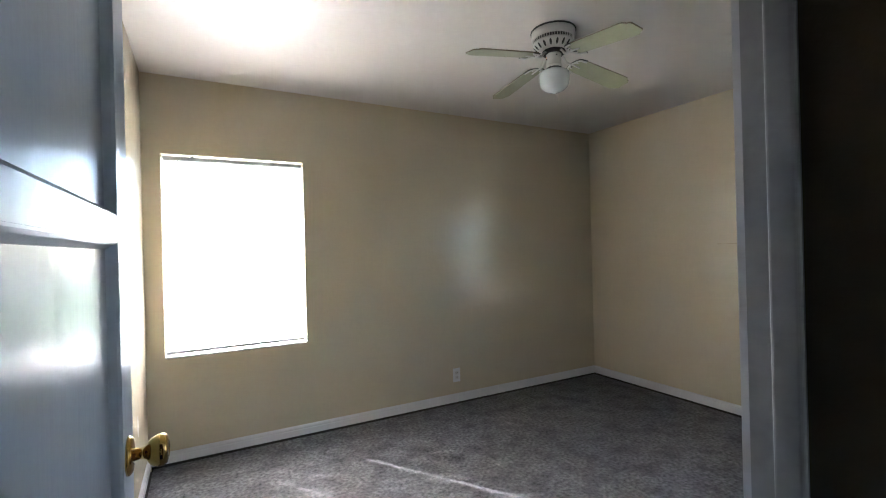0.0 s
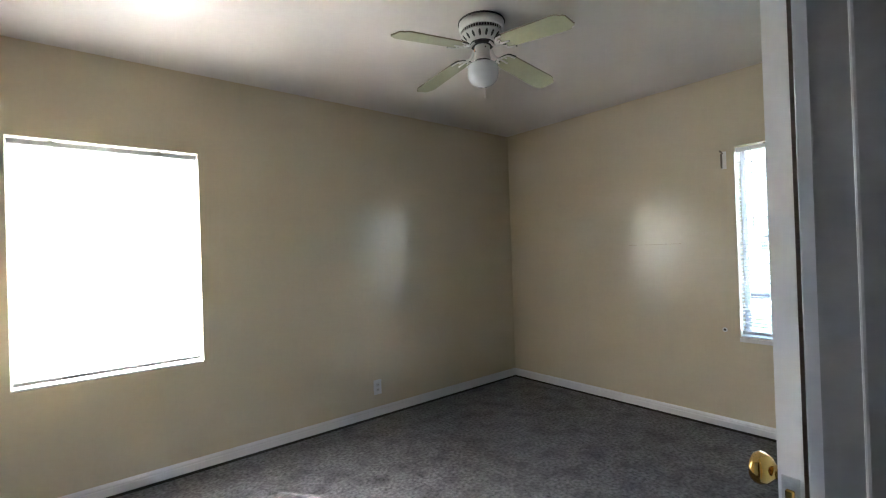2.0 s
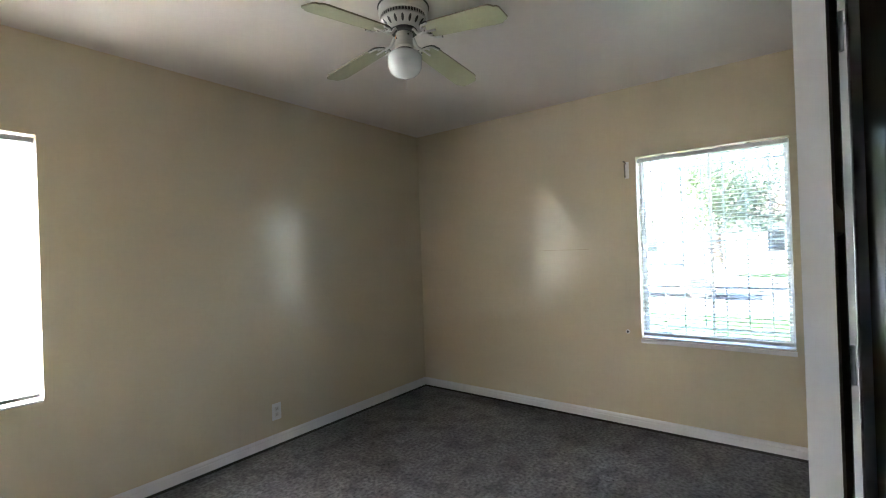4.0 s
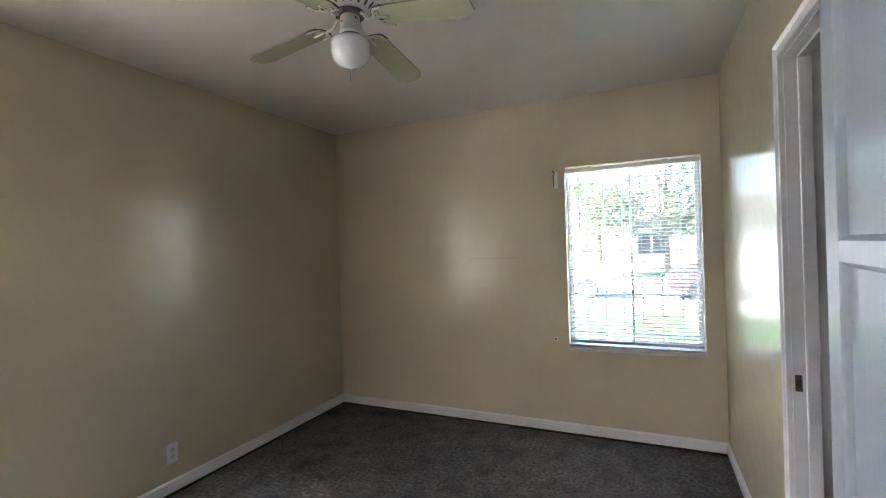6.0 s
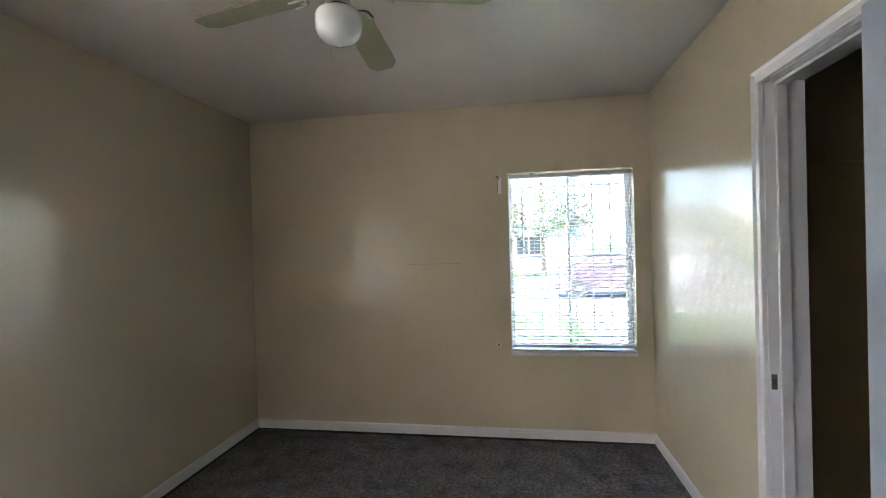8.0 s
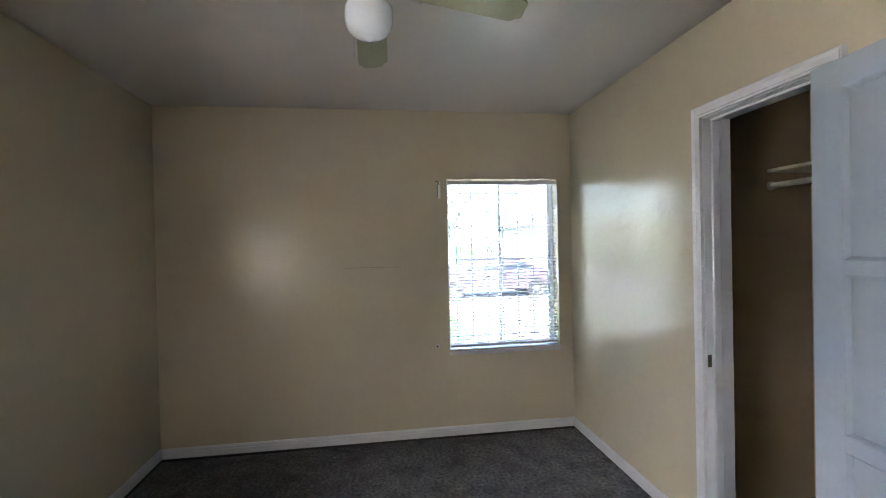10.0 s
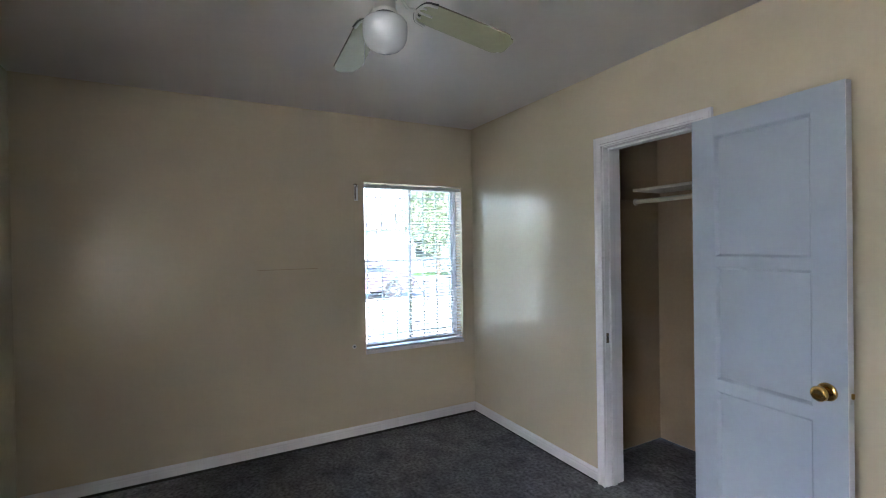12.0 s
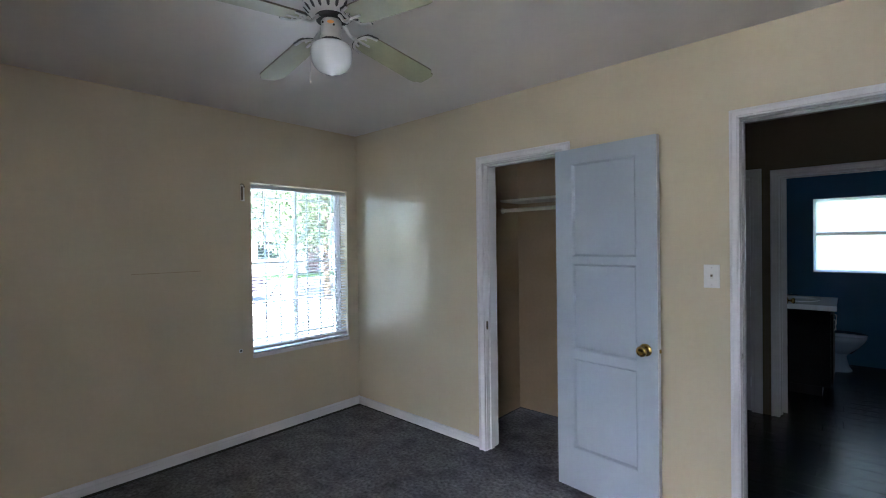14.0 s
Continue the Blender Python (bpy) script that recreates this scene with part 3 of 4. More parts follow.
blind("blind", W1[0] + 0.006, W1[1] - 0.006, W1[2] + 0.012, W1[3] - 0.012, (0, N + 0.022, 0), 0, 7, 0.0019, "white mini blind with open slats, glowing in strong sun")
blind("blind", -W2[1] + 0.006, -W2[0] - 0.006, W2[2] + 0.012, W2[3] - 0.012, (X + 0.022, 0, 0), -90, 9, 0.0018, "white mini blind with slats turned open")

# painted sill lips proud of the walls
tagged(part("trim", boxed(X - 0.012, X + 0.001, W2[0] - 0.004, W2[1] + 0.004, W2[2] - 0.030, W2[2] - 0.0005, bevel=0.003), M_TRIM), "thin white sill edge under the window", "trim", kind="structure")

# security grille outside the east window
g = thing("security_grille", (X + 0.26, 0, 0), "pale painted steel security grille outside the window", "window grille")
part("rail", boxed(-0.006, 0.006, W2[0] - 0.05, W2[1] + 0.05, W2[2] + 0.05, W2[2] + 0.065), M_BARS, g)
for z in (W2[2] + 0.35, W2[2] + 0.68, W2[3] - 0.08):
    part("rail", boxed(-0.006, 0.006, W2[0] - 0.05, W2[1] + 0.05, z - 0.006, z + 0.006), M_BARS, g)
for i in range(8):
    y = W2[0] - 0.02 + i * (W2[1] - W2[0] + 0.04) / 7
    part("bar", boxed(0.0065, 0.0165, y - 0.005, y + 0.005, W2[2] + 0.0, W2[3] + 0.04), M_BARS, g)
ym = (W2[0] + W2[1]) / 2
for a, b in ((-0.19, 0.19), (0.19, -0.19)):
    part("diagonal_bar", sweep([(-0.011, ym + a, W2[2] + 0.36), (-0.011, ym + b, W2[2] + 1.0)], 0.005, 6), M_BARS, g)
for y in (W2[0] + 0.1, W2[1] - 0.1):
    for z in (W2[2] + 0.058, W2[3] - 0.08):
        part("bracket", boxed(-0.0595, -0.006, y - 0.008, y + 0.008, z - 0.005, z + 0.005), M_BARS, g)

# bathroom window, two frosted lights one above the other
bw = thing("window_3", (0, BY0, 0), "frosted two-light bathroom window, bright with daylight", "window", kind="structure")
zm = 1.523
for a in ((BW[0], BW[0] + 0.025, BW[2], BW[3]), (BW[1] - 0.025, BW[1], BW[2], BW[3]), (BW[0] + 0.025, BW[1] - 0.025, BW[2], BW[2] + 0.025), (BW[0] + 0.025, BW[1] - 0.025, BW[3] - 0.025, BW[3]), (BW[0] + 0.025, BW[1] - 0.025, zm - 0.018, zm + 0.018)):
    part("window_frame", boxed(a[0] + 0.0003, a[1] - 0.0003, -0.11, -0.06, a[2] + 0.0003, a[3] - 0.0003), M_VINYL if a[2] != zm - 0.018 else M_STEEL, bw)
for z0, z1 in ((BW[2] + 0.025, zm - 0.018), (zm + 0.018, BW[3] - 0.025)):
    p = part("pane", boxed(BW[0] + 0.025, BW[1] - 0.025, -0.09, -0.086, z0, z1), M_FROST, bw, "frosted glass pane")
    p.visible_shadow = False


# ---- ceiling fan ----
FX, FY = 2.006, 2.589
fan = thing("ceiling_fan", (FX, FY, H), "aged white ceiling fan with four cream blades and opal globe", "ceiling fan", rz=-1)
part("mounting_ring", lathe([(0.117, 0.0), (0.119, -0.003), (0.119, -0.008), (0.112, -0.008)], 48), M_FANDARK, fan)
part("housing", lathe([(0.108, -0.005), (0.114, -0.008), (0.115, -0.038), (0.113, -0.042), (0.113, -0.046), (0.104, -0.049)], 48), M_FANWHITE, fan, smooth=True)
part("vent_band", lathe([(0.104, -0.047), (0.104, -0.067), (0.092, -0.067)], 48), M_FANDARK, fan, "dark louvred vent band")
fin_me = bpy.data.meshes.new("vent_fin")
bm = boxed(0.102, 0.107, -0.0012, 0.0012, -0.066, -0.048)
bm.to_mesh(fin_me)
bm.free()
fin_me.materials.append(M_FANWHITE)
for i in range(48):
    o = new("vent_fin", fin_me)
    o.parent = fan
    o.matrix_basis = pose(0, 0, 0, 0, 0, i * 7.5)
part("motor_cover", lathe([(0.106, -0.065), (0.106, -0.072), (0.100, -0.084), (0.086, -0.098), (0.068, -0.108), (0.050, -0.110), (0.0, -0.110)], 48), M_FANWHITE, fan, smooth=True)
slot_me = bpy.data.meshes.new("cooling_slot")
bm = lathe([(0.0, -0.002), (0.0065, -0.001), (0.0075, 0.0008), (0.0, 0.0012)], 10, Matrix.Diagonal((0.85, 2.3, 1, 1)))
bm.to_mesh(slot_me)
bm.free()
slot_me.materials.append(M_FANDARK)
for i in range(18):
    o = new("cooling_slot", slot_me)
    o.parent = fan
    o.matrix_basis = pose(0, 0, 0, 0, 0, i * 20) @ pose(0.0933, 0, -0.0912, 0, 134, 0) @ pose(0, 0, 0, 0, 0, 90)
part("hub", lathe([(0.060, -0.108), (0.062, -0.114), (0.058, -0.122), (0.030, -0.124)], 32), M_FANDARK, fan)
part("light_fitter", lathe([(0.034, -0.120), (0.039, -0.126), (0.039, -0.182), (0.043, -0.185), (0.043, -0.191), (0.037, -0.198), (0.041, -0.226), (0.036, -0.226)], 32), M_FANWHITE, fan, smooth=True)
for a in (20, 95, 160, 250, 310):
    part("screw", lathe([(0.004, 0.0), (0.004, 0.003), (0.0, 0.004)], 8, pose(0, 0, 0, 0, 0, a) @ pose(0.0385, 0, -0.140 if a % 20 else -0.152, 0, 90, 0)), M_FANDARK, fan)
part("label", lathe([(0.0, 0.0012), (0.013, 0.001), (0.013, 0.0)], 16, pose(0, 0, 0, 0, 0, 143) @ pose(0.0388, 0, -0.142, 0, 90, 0) @ Matrix.Diagonal((0.5, 1, 1, 1))), material("orange_label", (0.75, 0.33, 0.08), rough=0.5), fan, "small orange oval sticker")
part("globe", lathe([(0.038, -0.215), (0.060, -0.215), (0.071, -0.219), (0.0770, -0.227), (0.0785, -0.240), (0.0780, -0.266), (0.0755, -0.282), (0.0680, -0.299), (0.0540, -0.313), (0.0340, -0.323), (0.0140, -0.329), (0.0045, -0.333), (0.0, -0.334)], 48), M_OPAL, fan, "white opal schoolhouse glass globe", smooth=True)
part("fitter_ring", lathe([(0.0405, -0.198), (0.0425, -0.2), (0.0425, -0.203), (0.0405, -0.205)], 32), M_FANDARK, fan, "dark seam ring above the globe")
part("pull_chain", sweep([(0.042, 0.032, -0.160), (0.062, 0.052, -0.20), (0.066, 0.055, -0.25), (0.066, 0.055, -0.358)], 0.0014, 6), M_STEEL, fan)
for i in range(4):
    a = i * 90
    m = pose(0, 0, 0, 0, 0, a)
    arm_bm = bmesh.new()
    bz = -0.156
    sweep([m @ Vector(p) for p in ((0.050, 0, -0.116), (0.064, 0, -0.126), (0.080, 0, -0.147), (0.094, 0, -0.156), (0.110, 0, bz), (0.128, 0, bz))], 0.0075, 10, arm_bm, flat=0.8)
    ring = [(0.158 - 0.034 * math.cos(u), 0.052 * math.sin(u), bz) for u in [radians(k * 12 - 96) for k in range(17)]]
    sweep([m @ Vector(p) for p in [(0.182, -0.056, bz)] + ring + [(0.182, 0.056, bz)]], 0.0055, 8, arm_bm, flat=0.8)
    inner = [(0.146 - 0.020 * math.cos(u), 0.026 * math.sin(u), bz) for u in [radians(k * 15 - 105) for k in range(15)]]
    sweep([m @ Vector(p) for p in inner], 0.0042, 8, arm_bm, flat=0.8)
    sweep([m @ Vector(p) for p in ((0.126, 0, bz), (0.150, 0, bz), (0.186, 0, bz))], 0.0048, 8, arm_bm, flat=0.8)
    # slightly larger dark copy of the scrolls, painted as their shadow line
    rim_bm = bmesh.new()
    sweep([m @ Vector((x * 0.998, y * 1.10, z + 0.0035)) for x, y, z in [(0.182, -0.056, bz)] + ring + [(0.182, 0.056, bz)]], 0.0062, 8, rim_bm, flat=0.5)
    sweep([m @ Vector((x - 0.004, y * 0.82, z + 0.0035)) for x, y, z in inner], 0.0055, 8, rim_bm, flat=0.5)
    mb = m @ pose(0.130, 0, -0.150, -9.5, (8.5, 6.5, 7.5, 8.5)[i], 0) @ pose(-0.130, 0, 0)
    tilt_m = mb @ pose(0, 0, -bz - 0.008) @ m.inverted()
    for v in (*arm_bm.verts, *rim_bm.verts):
        local = m.inverted() @ v.co
        if local.x > 0.100:
            v.co = v.co.lerp(tilt_m @ v.co, min(1.0, (local.x - 0.100) / 0.03))
    arm = part("blade_arm", arm_bm, M_FANWHITE, fan, "white scrolled blade bracket", smooth=True)
    part("scroll_edging", rim_bm, M_FANDARK, arm, "dark line painted as the bracket's shade", smooth=True)
    bm = bmesh.new()
    r0, r1 = 0.138, 0.530
    half = [(r0, 0.047), (r0 + 0.02, 0.055), (r1 - 0.055, 0.063), (r1 - 0.036, 0.061), (r1 - 0.026, 0.054), (r1 - 0.020, 0.046), (r1 - 0.008, 0.044), (r1, 0.034)]
    outline = [(x, -y) for x, y in half] + half[::-1]
    lo = [bm.verts.new(mb @ Vector((x, y, -0.003))) for x, y in outline]
    hi = [bm.verts.new(mb @ Vector((x, y, 0.003))) for x, y in outline]
    bm.faces.new(lo), bm.faces.new(hi)
    blade = part("blade", bm, M_BLADE, fan, "yellowed cream fan blade")
    bm = bmesh.new()
    lo = [bm.verts.new(mb @ Vector((x * 1.0006, y * 1.006, -0.0031))) for x, y in outline]
    hi = [bm.verts.new(mb @ Vector((x * 1.0006, y * 1.006, 0.0031))) for x, y in outline]
    for k in range(len(outline)):
        j = (k + 1) % len(outline)
        bm.faces.new((lo[k], lo[j], hi[j], hi[k]))
    part("edge_band", bm, M_BLADE_EDGE, blade, "brown worn edge")


# ---- small fittings ----
def outlet(at, rz):
    o = thing("electrical_outlet", at, "white duplex outlet plate above the baseboard", "outlet", rz=rz)
    part("plate", boxed(-0.035, 0.035, 0.0, 0.005, -0.0575, 0.0575, bevel=0.002), M_PLATE, o)
    for z in (-0.020, 0.020):
        r = part("receptacle", boxed(-0.0165, 0.0165, 0.005, 0.0065, z - 0.0135, z + 0.0135, bevel=0.001), M_RECEPT, o)
        for x in (-0.006, 0.006):
            part("slot", boxed(x - 0.0012, x + 0.0012, 0.006, 0.0070, z - 0.003, z + 0.006), M_SLOT, r)
        part("slot", boxed(-0.002, 0.002, 0.006, 0.0070, z - 0.010, z - 0.006), M_SLOT, r)
    part("screw", lathe([(0.003, 0), (0.003, 0.001), (0, 0.0015)], 10, pose(0, 0.005, 0, -90, 0, 0)), M_STEEL, o)


outlet((2.225, N, 0.237), 180)
sw = thing("light_switch", (1.012, S, 1.284), "white toggle light switch plate beside the doorway", "light switch")
part("plate", boxed(-0.035, 0.035, 0.0, 0.005, -0.0575, 0.0575, bevel=0.002), M_PLATE, sw)
part("surround", boxed(-0.006, 0.006, 0.005, 0.0058, -0.013, 0.013), M_RECEPT, sw)
part("toggle", boxed(-0.004, 0.004, 0.0055, 0.016, -0.001, 0.009, bevel=0.001), M_DARKMETAL, sw)
for z in (-0.042, 0.042):
    part("screw", lathe([(0.003, 0), (0.003, 0.001), (0, 0.0015)], 10, pose(0, 0.005, z, -90, 0, 0)), M_STEEL, sw)

br = thing("curtain_bracket", (X, 2.120, 1.862), "small white curtain rod bracket on the bare wall", "bracket")
part("back_plate", boxed(-0.003, 0.0, -0.014, 0.014, -0.060, 0.060, bevel=0.001), M_RAIL, br)
# dark colour on the arm paints in the bracket's shadow line
part("arm", boxed(-0.030, -0.003, 0.010, 0.0135, -0.055, 0.045, bevel=0.001), M_DARKMETAL, br, "bracket arm coloured dark as a shadow line")
part("hook", sweep([(-0.028, 0.0, 0.040), (-0.036, 0.006, 0.056), (-0.028, 0.016, 0.064), (-0.012, 0.020, 0.060)], 0.0045, 8), M_DARKMETAL, br)
part("screw", lathe([(0.004, 0), (0.004, 0.002), (0, 0.003)], 10, pose(-0.003, 0.008, 0.05, 0, -90, 0)), M_DARKMETAL, br)
an = thing("wall_anchor", (X, 2.153, 0.690), "dark screw hole with a chipped anchor in the wall", "wall anchor")
part("anchor", lathe([(0.016, 0.0), (0.015, 0.0012), (0.010, 0.0018)], 14, pose(0, 0, 0, 0, -90, 0)), M_PLATE, an)
part("screw", lathe([(0.0085, 0.0014), (0.0085, 0.0035), (0, 0.005)], 12, pose(0, 0, 0, 0, -90, 0)), M_SLOT, an)
cs = thing("wall_scuff_patch", (W, 3.62, 0.42), "small white filler scuff on the wall", "wall scuff")
part("patch", lathe([(0.02, 0.0), (0.014, 0.0006), (0, 0.0008)], 7, pose(0, 0, 0, 0, 90, 0) @ Matrix.Diagonal((3.0, 0.7, 1, 1))), M_CEIL, cs)

# closet shelf and rod
sh = thing("closet_shelf", (CX1, CY0, 1.80), "painted wooden closet shelf on side cleats", "shelf")
part("board", boxed(CX0 - CX1 + 0.001, -0.001, 0.001, 0.275, 0.005, 0.024, bevel=0.002), M_SHELF, sh)
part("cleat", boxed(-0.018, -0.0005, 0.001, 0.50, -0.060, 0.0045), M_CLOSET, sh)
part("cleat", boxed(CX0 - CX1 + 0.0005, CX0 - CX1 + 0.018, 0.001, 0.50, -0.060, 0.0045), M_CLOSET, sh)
rod = thing("closet_rod", (CX1, CY0 + 0.27, 1.733), "pale wooden closet hanging rod", "closet rod")
part("rod", sweep([(CX0 - CX1 + 0.019, 0, 0), (-0.019, 0, 0)], 0.0155, 14), M_SHELF, rod)
part("rod_cup", lathe([(0.024, 0), (0.024, 0.012), (0.017, 0.012)], 16, pose(-0.018, 0, 0, 0, -90, 0)), M_SHELF, rod)
part("rod_cup", lathe([(0.024, 0), (0.024, 0.012), (0.017, 0.012)], 16, pose(CX0 - CX1 + 0.018, 0, 0, 0, 90, 0)), M_SHELF, rod)

# ---- bathroom things ----
va = thing("bathroom_vanity", (1.25, -1.78, -0.001), "black wooden vanity cabinet with white sink top", "vanity")
part("body", boxed(-0.62, -0.0005, -0.80, -0.02, 0.09, 0.80, bevel=0.003), M_WOODDARK, va)
part("toe_kick", boxed(-0.56, -0.01, -0.78, -0.03, 0.0, 0.09), M_WOODDARK, va)
for y0, y1 in ((-0.785, -0.415), (-0.405, -0.035)):
    dr = part("cabinet_door", boxed(-0.638, -0.6205, y0, y1, 0.12, 0.77, bevel=0.003), M_WOODDARK, va)
    part("handle", sweep([(-0.640, (y0 + y1) / 2, 0.60), (-0.652, (y0 + y1) / 2, 0.605), (-0.652, (y0 + y1) / 2, 0.695), (-0.640, (y0 + y1) / 2, 0.70)], 0.005, 8), M_STEEL, dr)
part("sink_top", boxed(-0.665, -0.0005, -0.82, 0.0, 0.801, 0.850, bevel=0.008, segments=2), M_CERAMIC, va, "white moulded sink top")
part("basin_rim", lathe([(0.19, 0.0), (0.20, 0.008), (0.19, 0.014), (0.17, 0.008), (0.10, 0.002), (0, 0.001)], 32, Matrix.Translation((-0.36, -0.40, 0.850)) @ Matrix.Diagonal((0.9, 1.15, 1, 1))), M_CERAMIC, va, smooth=True)
part("backsplash", boxed(-0.030, -0.0005, -0.82, 0.0, 0.8505, 0.93, bevel=0.004), M_CERAMIC, va)
fa = thing("sink_faucet", (1.12, -2.18, 0.8505), "dark metal arched bathroom faucet on the sink top", "faucet")
part("base", lathe([(0.028, 0), (0.028, 0.012), (0.018, 0.018), (0.014, 0.06), (0.0, 0.06)], 20), M_DARKMETAL, fa, smooth=True)
part("spout", sweep([(0, 0, 0.05), (-0.01, 0, 0.10), (-0.05, 0, 0.135), (-0.10, 0, 0.13), (-0.13, 0, 0.10)], 0.011, 10), M_DARKMETAL, fa, smooth=True)
for s in (-1, 1):
    part("handle", sweep([(0, s * 0.05, 0.0), (0, s * 0.052, 0.04), (-0.03, s * 0.07, 0.055)], 0.010, 8), M_DARKMETAL, fa, smooth=True)
to = thing("toilet", (0.60, -3.03, -0.001), "ceramic toilet beside the vanity, painted in shade blue", "toilet")
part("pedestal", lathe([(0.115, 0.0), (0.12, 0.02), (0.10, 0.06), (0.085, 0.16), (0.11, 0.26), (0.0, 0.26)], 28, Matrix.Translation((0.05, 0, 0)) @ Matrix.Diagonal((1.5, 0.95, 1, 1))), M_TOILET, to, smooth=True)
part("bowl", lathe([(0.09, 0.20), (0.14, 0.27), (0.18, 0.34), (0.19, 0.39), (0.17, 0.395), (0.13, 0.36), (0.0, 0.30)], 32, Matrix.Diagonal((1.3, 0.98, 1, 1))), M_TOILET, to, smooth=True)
part("seat", lathe([(0.192, 0.396), (0.198, 0.405), (0.192, 0.416), (0.0, 0.418)], 32, Matrix.Diagonal((1.28, 0.98, 1, 1))), M_TOILET, to, "closed seat and lid painted in shade blue", smooth=True)
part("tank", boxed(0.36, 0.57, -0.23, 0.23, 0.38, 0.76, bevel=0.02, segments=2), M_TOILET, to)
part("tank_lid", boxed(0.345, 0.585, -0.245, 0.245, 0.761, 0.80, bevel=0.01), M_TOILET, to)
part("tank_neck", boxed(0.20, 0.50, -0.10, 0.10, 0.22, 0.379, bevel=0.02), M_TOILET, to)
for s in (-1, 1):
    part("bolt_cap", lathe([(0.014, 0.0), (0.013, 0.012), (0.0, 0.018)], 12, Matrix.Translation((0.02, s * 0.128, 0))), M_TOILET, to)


# ---- outdoors ----
tagged(part("ground", boxed(-600, 600, -600, 600, GROUND - 1.0, GROUND), M_GRASS), "mown green lawn", "lawn", kind="structure")
tagged(part("pavement", boxed(X + 0.2, 12.39, -30, 0.7, GROUND - 0.02, GROUND + 0.03), M_CONCRETE), "pale concrete drive beside the house", "pavement", kind="structure")
tagged(part("pavement", boxed(12.4, 14.0, -120, 120, GROUND - 0.02, GROUND + 0.03), M_CONCRETE), "pale concrete pavement", "pavement", kind="structure")
tagged(part("road", boxed(14.25, 22.5, -120, 120, GROUND - 0.05, GROUND + 0.004), M_ASPHALT), "grey asphalt street", "road", kind="structure")
for x in (14.0, 22.5):
    tagged(part("kerb", boxed(x + 0.001, x + 0.249, -120, 120, GROUND - 0.05, GROUND + 0.12, bevel=0.02), M_CONCRETE), "pale concrete kerb", "kerb", kind="structure")
# unseen yard, added to bounce sun up through the north blind
tagged(part("pavement", boxed(-14, X + 6, N + 0.2, N + 7.0, GROUND - 0.02, GROUND + 0.02), M_CONCRETE), "unseen pale yard added to bounce sun into the window", "pavement", kind="structure")


def car(name, at, rz, paint, label):
    c = thing(name, at, label, "car", group="cars parked at the kerb", rz=rz)
    side = [(-2.15, 0.35), (-2.2, 0.62), (-2.1, 0.86), (-1.5, 0.92), (-0.75, 1.36), (0.55, 1.40), (1.3, 0.98), (2.0, 0.86), (2.2, 0.66), (2.2, 0.35), (1.75, 0.30), (-1.75, 0.30)]
    bm = bmesh.new()
    ends = []
    for y, inset in ((-0.88, 0), (0.88, 0)):
        ends.append([bm.verts.new((x, y * (0.80 if z > 1.0 else 1.0), z)) for x, z in side])
    for i in range(len(side)):
        j = (i + 1) % len(side)
        bm.faces.new((ends[0][i], ends[0][j], ends[1][j], ends[1][i]))
    bm.faces.new(ends[0]), bm.faces.new(ends[1])
    bmesh.ops.bevel(bm, geom=list(bm.edges), offset=0.05, segments=2, affect="EDGES")
    body = part("body", bm, paint, c, smooth=False)
    for s in (-1, 1):
        bm = bmesh.new()
        q = [(-1.28, 0.96), (-0.68, 1.29), (0.48, 1.32), (1.02, 0.98)]
        f = [bm.verts.new((x, s * (0.905 - (z - 0.9) * 0.46), z)) for x, z in q]
        h = [bm.verts.new((x, s * (0.87 - (z - 0.9) * 0.46), z)) for x, z in q]
        bm.faces.new(f), bm.faces.new(h)
        for i in range(4):
            bm.faces.new((f[i], f[(i + 1) % 4], h[(i + 1) % 4], h[i]))
        part("side_window", bm, M_CARGLASS, c)
        for x in (-1.35, 1.38):
            w = part("wheel", lathe([(0.20, -0.09), (0.31, -0.10), (0.33, -0.06), (0.33, 0.06), (0.31, 0.10), (0.20, 0.09)], 24, pose(x, s * 0.83, 0.33, 90, 0, 0)), M_TYRE, c)
            part("rim", lathe([(0.0, -0.095), (0.19, -0.085), (0.205, -0.10), (0.205, 0.10), (0.19, 0.085), (0.0, 0.095)], 20, pose(x, s * 0.83, 0.33, 90, 0, 0)), M_STEEL, w)
        part("headlight", boxed(2.08, 2.19, s * 0.55 - 0.16, s * 0.55 + 0.16, 0.60, 0.72, bevel=0.02), M_CHROME, c)
    return c


car("parked_car", (15.6, -1.2, GROUND + 0.004), 90, M_CARPAINT, "plum-grey sedan parked at the kerb")
car("parked_car", (16.0, 4.6, GROUND + 0.004), 90, M_WHITECAR, "white sedan parked at the kerb")


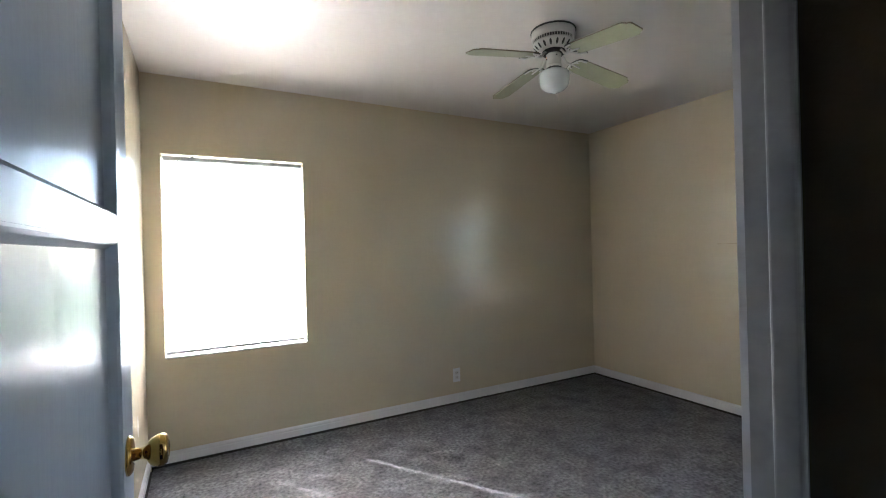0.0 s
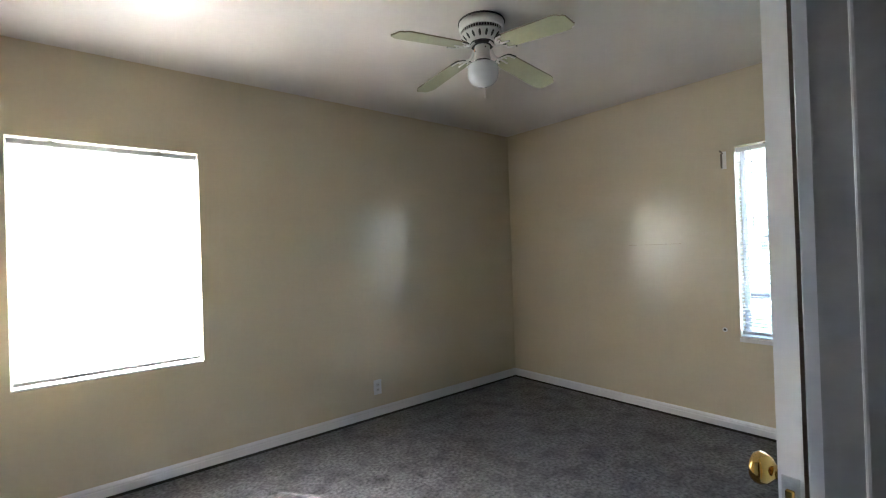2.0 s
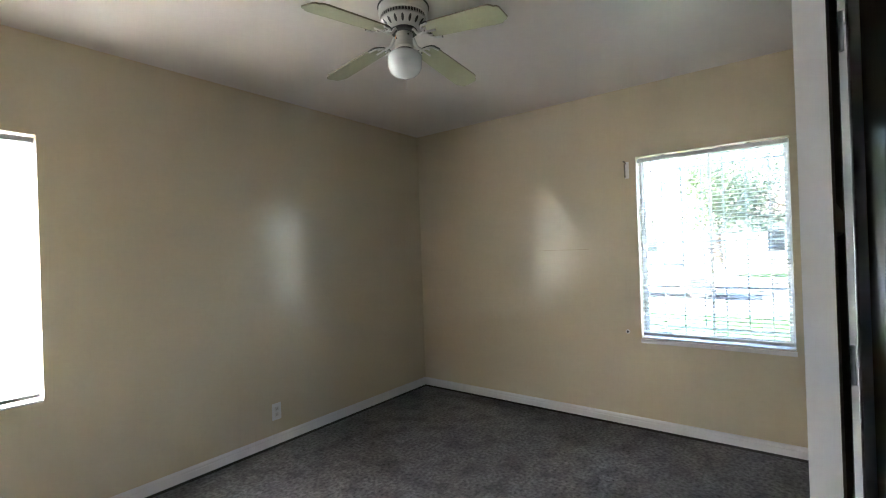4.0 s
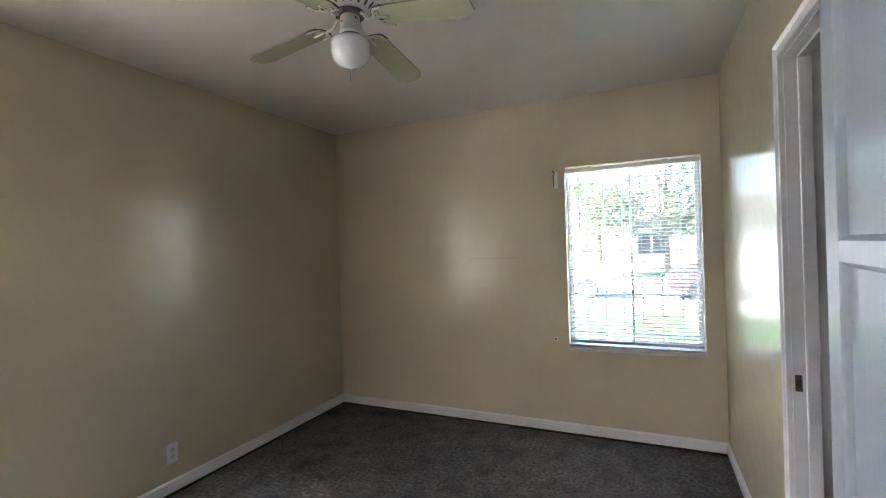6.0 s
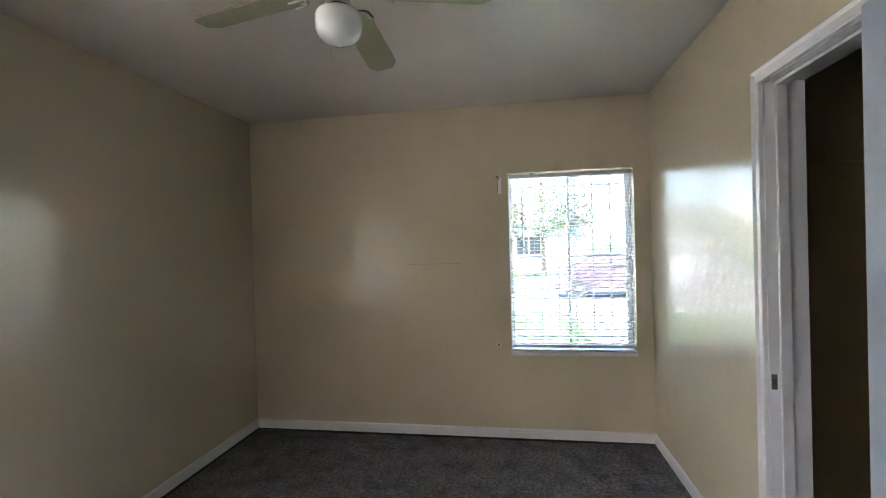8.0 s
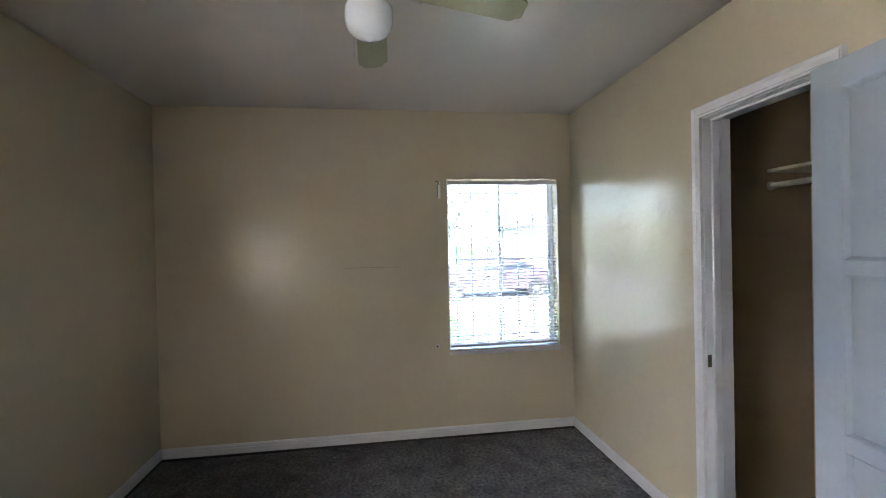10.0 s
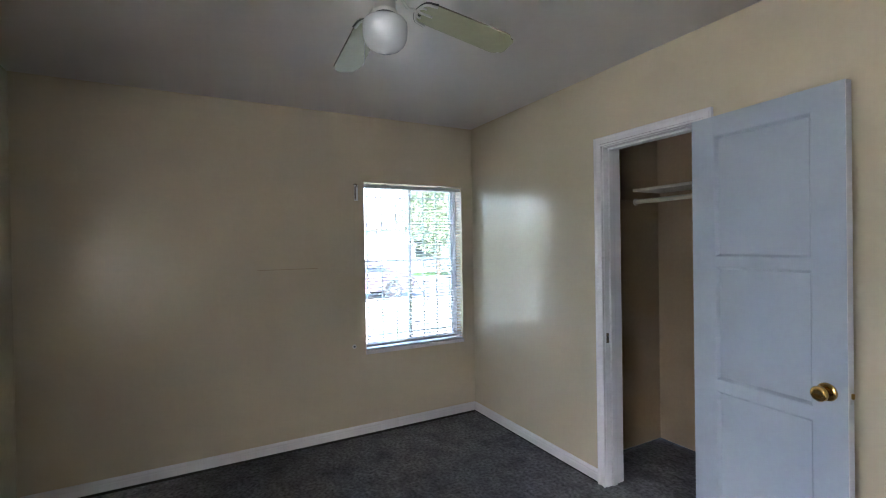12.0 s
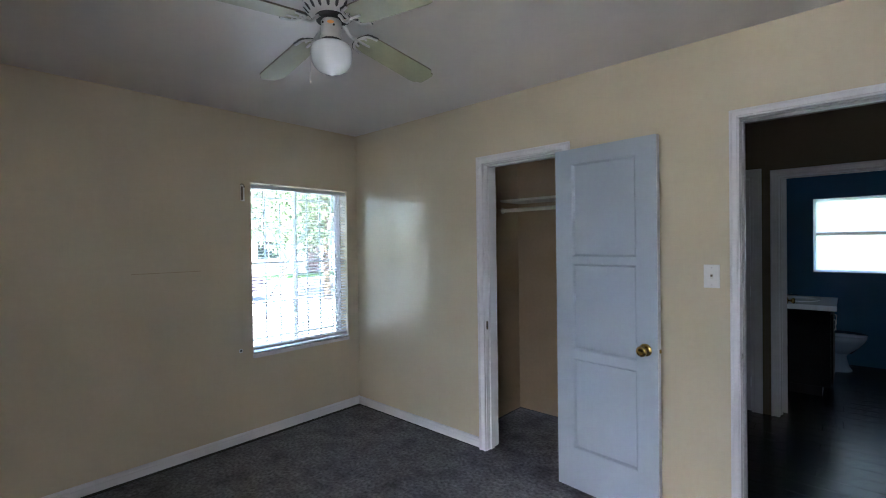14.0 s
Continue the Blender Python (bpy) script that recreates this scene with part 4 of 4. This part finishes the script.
def tree(name, at, height, spread, seed, leaf_mat, label, low=0.3):
    r = random.Random(seed)
    t = thing(name, at, label, "tree", group="trees along the street")
    bm = sweep([(0, 0, -0.1), (0.05, 0.03, height * 0.25), (0.0, 0.08, height * 0.55), (0.08, 0.0, height * 0.85)], 0.05 * height / 2.2, 10)
    for v in bm.verts:
        k = 1.0 - 0.8 * max(0, v.co.z) / height
        v.co.x *= k
        v.co.y *= k
    part("trunk", bm, M_BARK, t)
    tips = []
    bm = bmesh.new()
    for i in range(16):
        a, z = r.uniform(0, 6.28), height * r.uniform(low, 0.85)
        l = spread * r.uniform(0.5, 1.0) * (1.15 - 0.6 * abs(z / height - 0.55))
        e = Vector((math.cos(a) * l, math.sin(a) * l, z + l * r.uniform(0.1, 0.5)))
        mid = Vector((e.x * 0.5, e.y * 0.5, z + 0.15 * l))
        sweep([(0.02, 0.02, z * 0.92), mid, e], 0.035, 5, bm)
        tips += [e, mid, e * 0.8 + Vector((0, 0, 0.2 * height * 0.2))]
    part("limbs", bm, M_BARK, t)
    verts, faces = [], []
    for tip in tips:
        for _ in range(150):
            c = tip + Vector((r.gauss(0, 1), r.gauss(0, 1), r.gauss(0, 0.8))) * spread * 0.24
            s = r.uniform(0.05, 0.13)
            m = Euler((r.uniform(0, 6.28), r.uniform(0, 6.28), r.uniform(0, 6.28))).to_matrix()
            k = len(verts)
            for p in ((-s, 0, 0), (0, -s * 0.45, 0.15 * s), (s, 0, 0), (0, s * 0.45, 0.15 * s)):
                verts.append(c + m @ Vector(p))
            faces.append((k, k + 1, k + 2, k + 3))
    me = bpy.data.meshes.new("crown")
    me.from_pydata([tuple(v) for v in verts], [], faces)
    me.materials.append(leaf_mat)
    o = new("crown", me)
    o.parent = t
    return t


tree("street_tree", (24.5, 0.6, GROUND), 7.0, 2.3, 3, M_LEAF2, "dark green leafy tree across the street")
tree("street_tree", (24.0, 3.6, GROUND), 6.0, 1.9, 8, M_LEAF, "green leafy tree across the street")
tree("street_tree", (13.2, -4.8, GROUND), 5.5, 1.8, 11, M_LEAF, "green leafy tree by the pavement", low=0.35)
tree("street_tree", (24.6, -9.5, GROUND), 7.0, 2.6, 14, M_LEAF2, "dark green leafy tree across the street")


def house(name, at, w, d, label, roof_mat, seed):
    h = thing(name, at, label, "house", group="bungalows across the street")
    part("wall", boxed(0, d, -w / 2, w / 2, -0.2, 2.9), M_STUCCO, h)
    bm = bmesh.new()
    e = 0.5
    b = [bm.verts.new(p) for p in ((-e, -w / 2 - e, 2.9), (d + e, -w / 2 - e, 2.9), (d + e, w / 2 + e, 2.9), (-e, w / 2 + e, 2.9))]
    t0, t1 = bm.verts.new((d / 2, -w / 2 + d / 2, 4.7)), bm.verts.new((d / 2, w / 2 - d / 2, 4.7))
    bm.faces.new(b)
    bm.faces.new((b[0], b[1], t0)), bm.faces.new((b[2], b[3], t1))
    bm.faces.new((b[1], b[2], t1, t0)), bm.faces.new((b[3], b[0], t0, t1))
    part("roof", bm, roof_mat, h)
    for y in (-w / 4, w / 4):
        wd = part("window", boxed(-0.03, 0.0, y - 0.8, y + 0.8, 1.0, 2.2), M_VINYL, h)
        for k in (-1, 1):
            part("pane", boxed(-0.036, -0.0305, y + k * 0.38 - 0.34, y + k * 0.38 + 0.34, 1.06, 2.14), M_CARGLASS, wd)
    part("door", boxed(-0.035, 0.0, -0.45, 0.45, 0.0, 2.05), M_ROOF, h)
    return h


house("house", (28.0, 4.5, GROUND), 13.0, 8.0, "white stucco bungalow with brown hipped roof", M_ROOF, 1)
house("house", (28.0, -13.5, GROUND), 13.0, 8.0, "white stucco bungalow with brown hipped roof", M_ROOF, 2)

# ---- pieces of the hall floor ----
PLANK_MESH = {}


def plank_mesh(length):
    key = round(length, 3)
    if key not in PLANK_MESH:
        me = bpy.data.meshes.new("plank")
        b = boxed(-key / 2, key / 2, -0.074, 0.074, 0.0, 0.012, bevel=0.0015)
        b.to_mesh(me)
        b.free()
        me.materials.append(M_PLANK)
        PLANK_MESH[key] = me
    return PLANK_MESH[key]


row = 0
y = BY0 + 0.075
while y < SB - 0.05:
    west, east = (-0.14, HX + 0.01 if y > AY else AX) if y > BY1 - 0.06 else (-0.66, 1.31)
    x = west - 0.4 * (row % 3)
    while x < east:
        x0, x1 = max(x, west), min(x + 1.2, east)
        if x1 - x0 > 0.08:
            o = new("plank", plank_mesh(x1 - x0))
            o.parent = floor_hall
            o.location = ((x0 + x1) / 2, y, -0.0125)
        x += 1.202
    y += 0.150
    row += 1
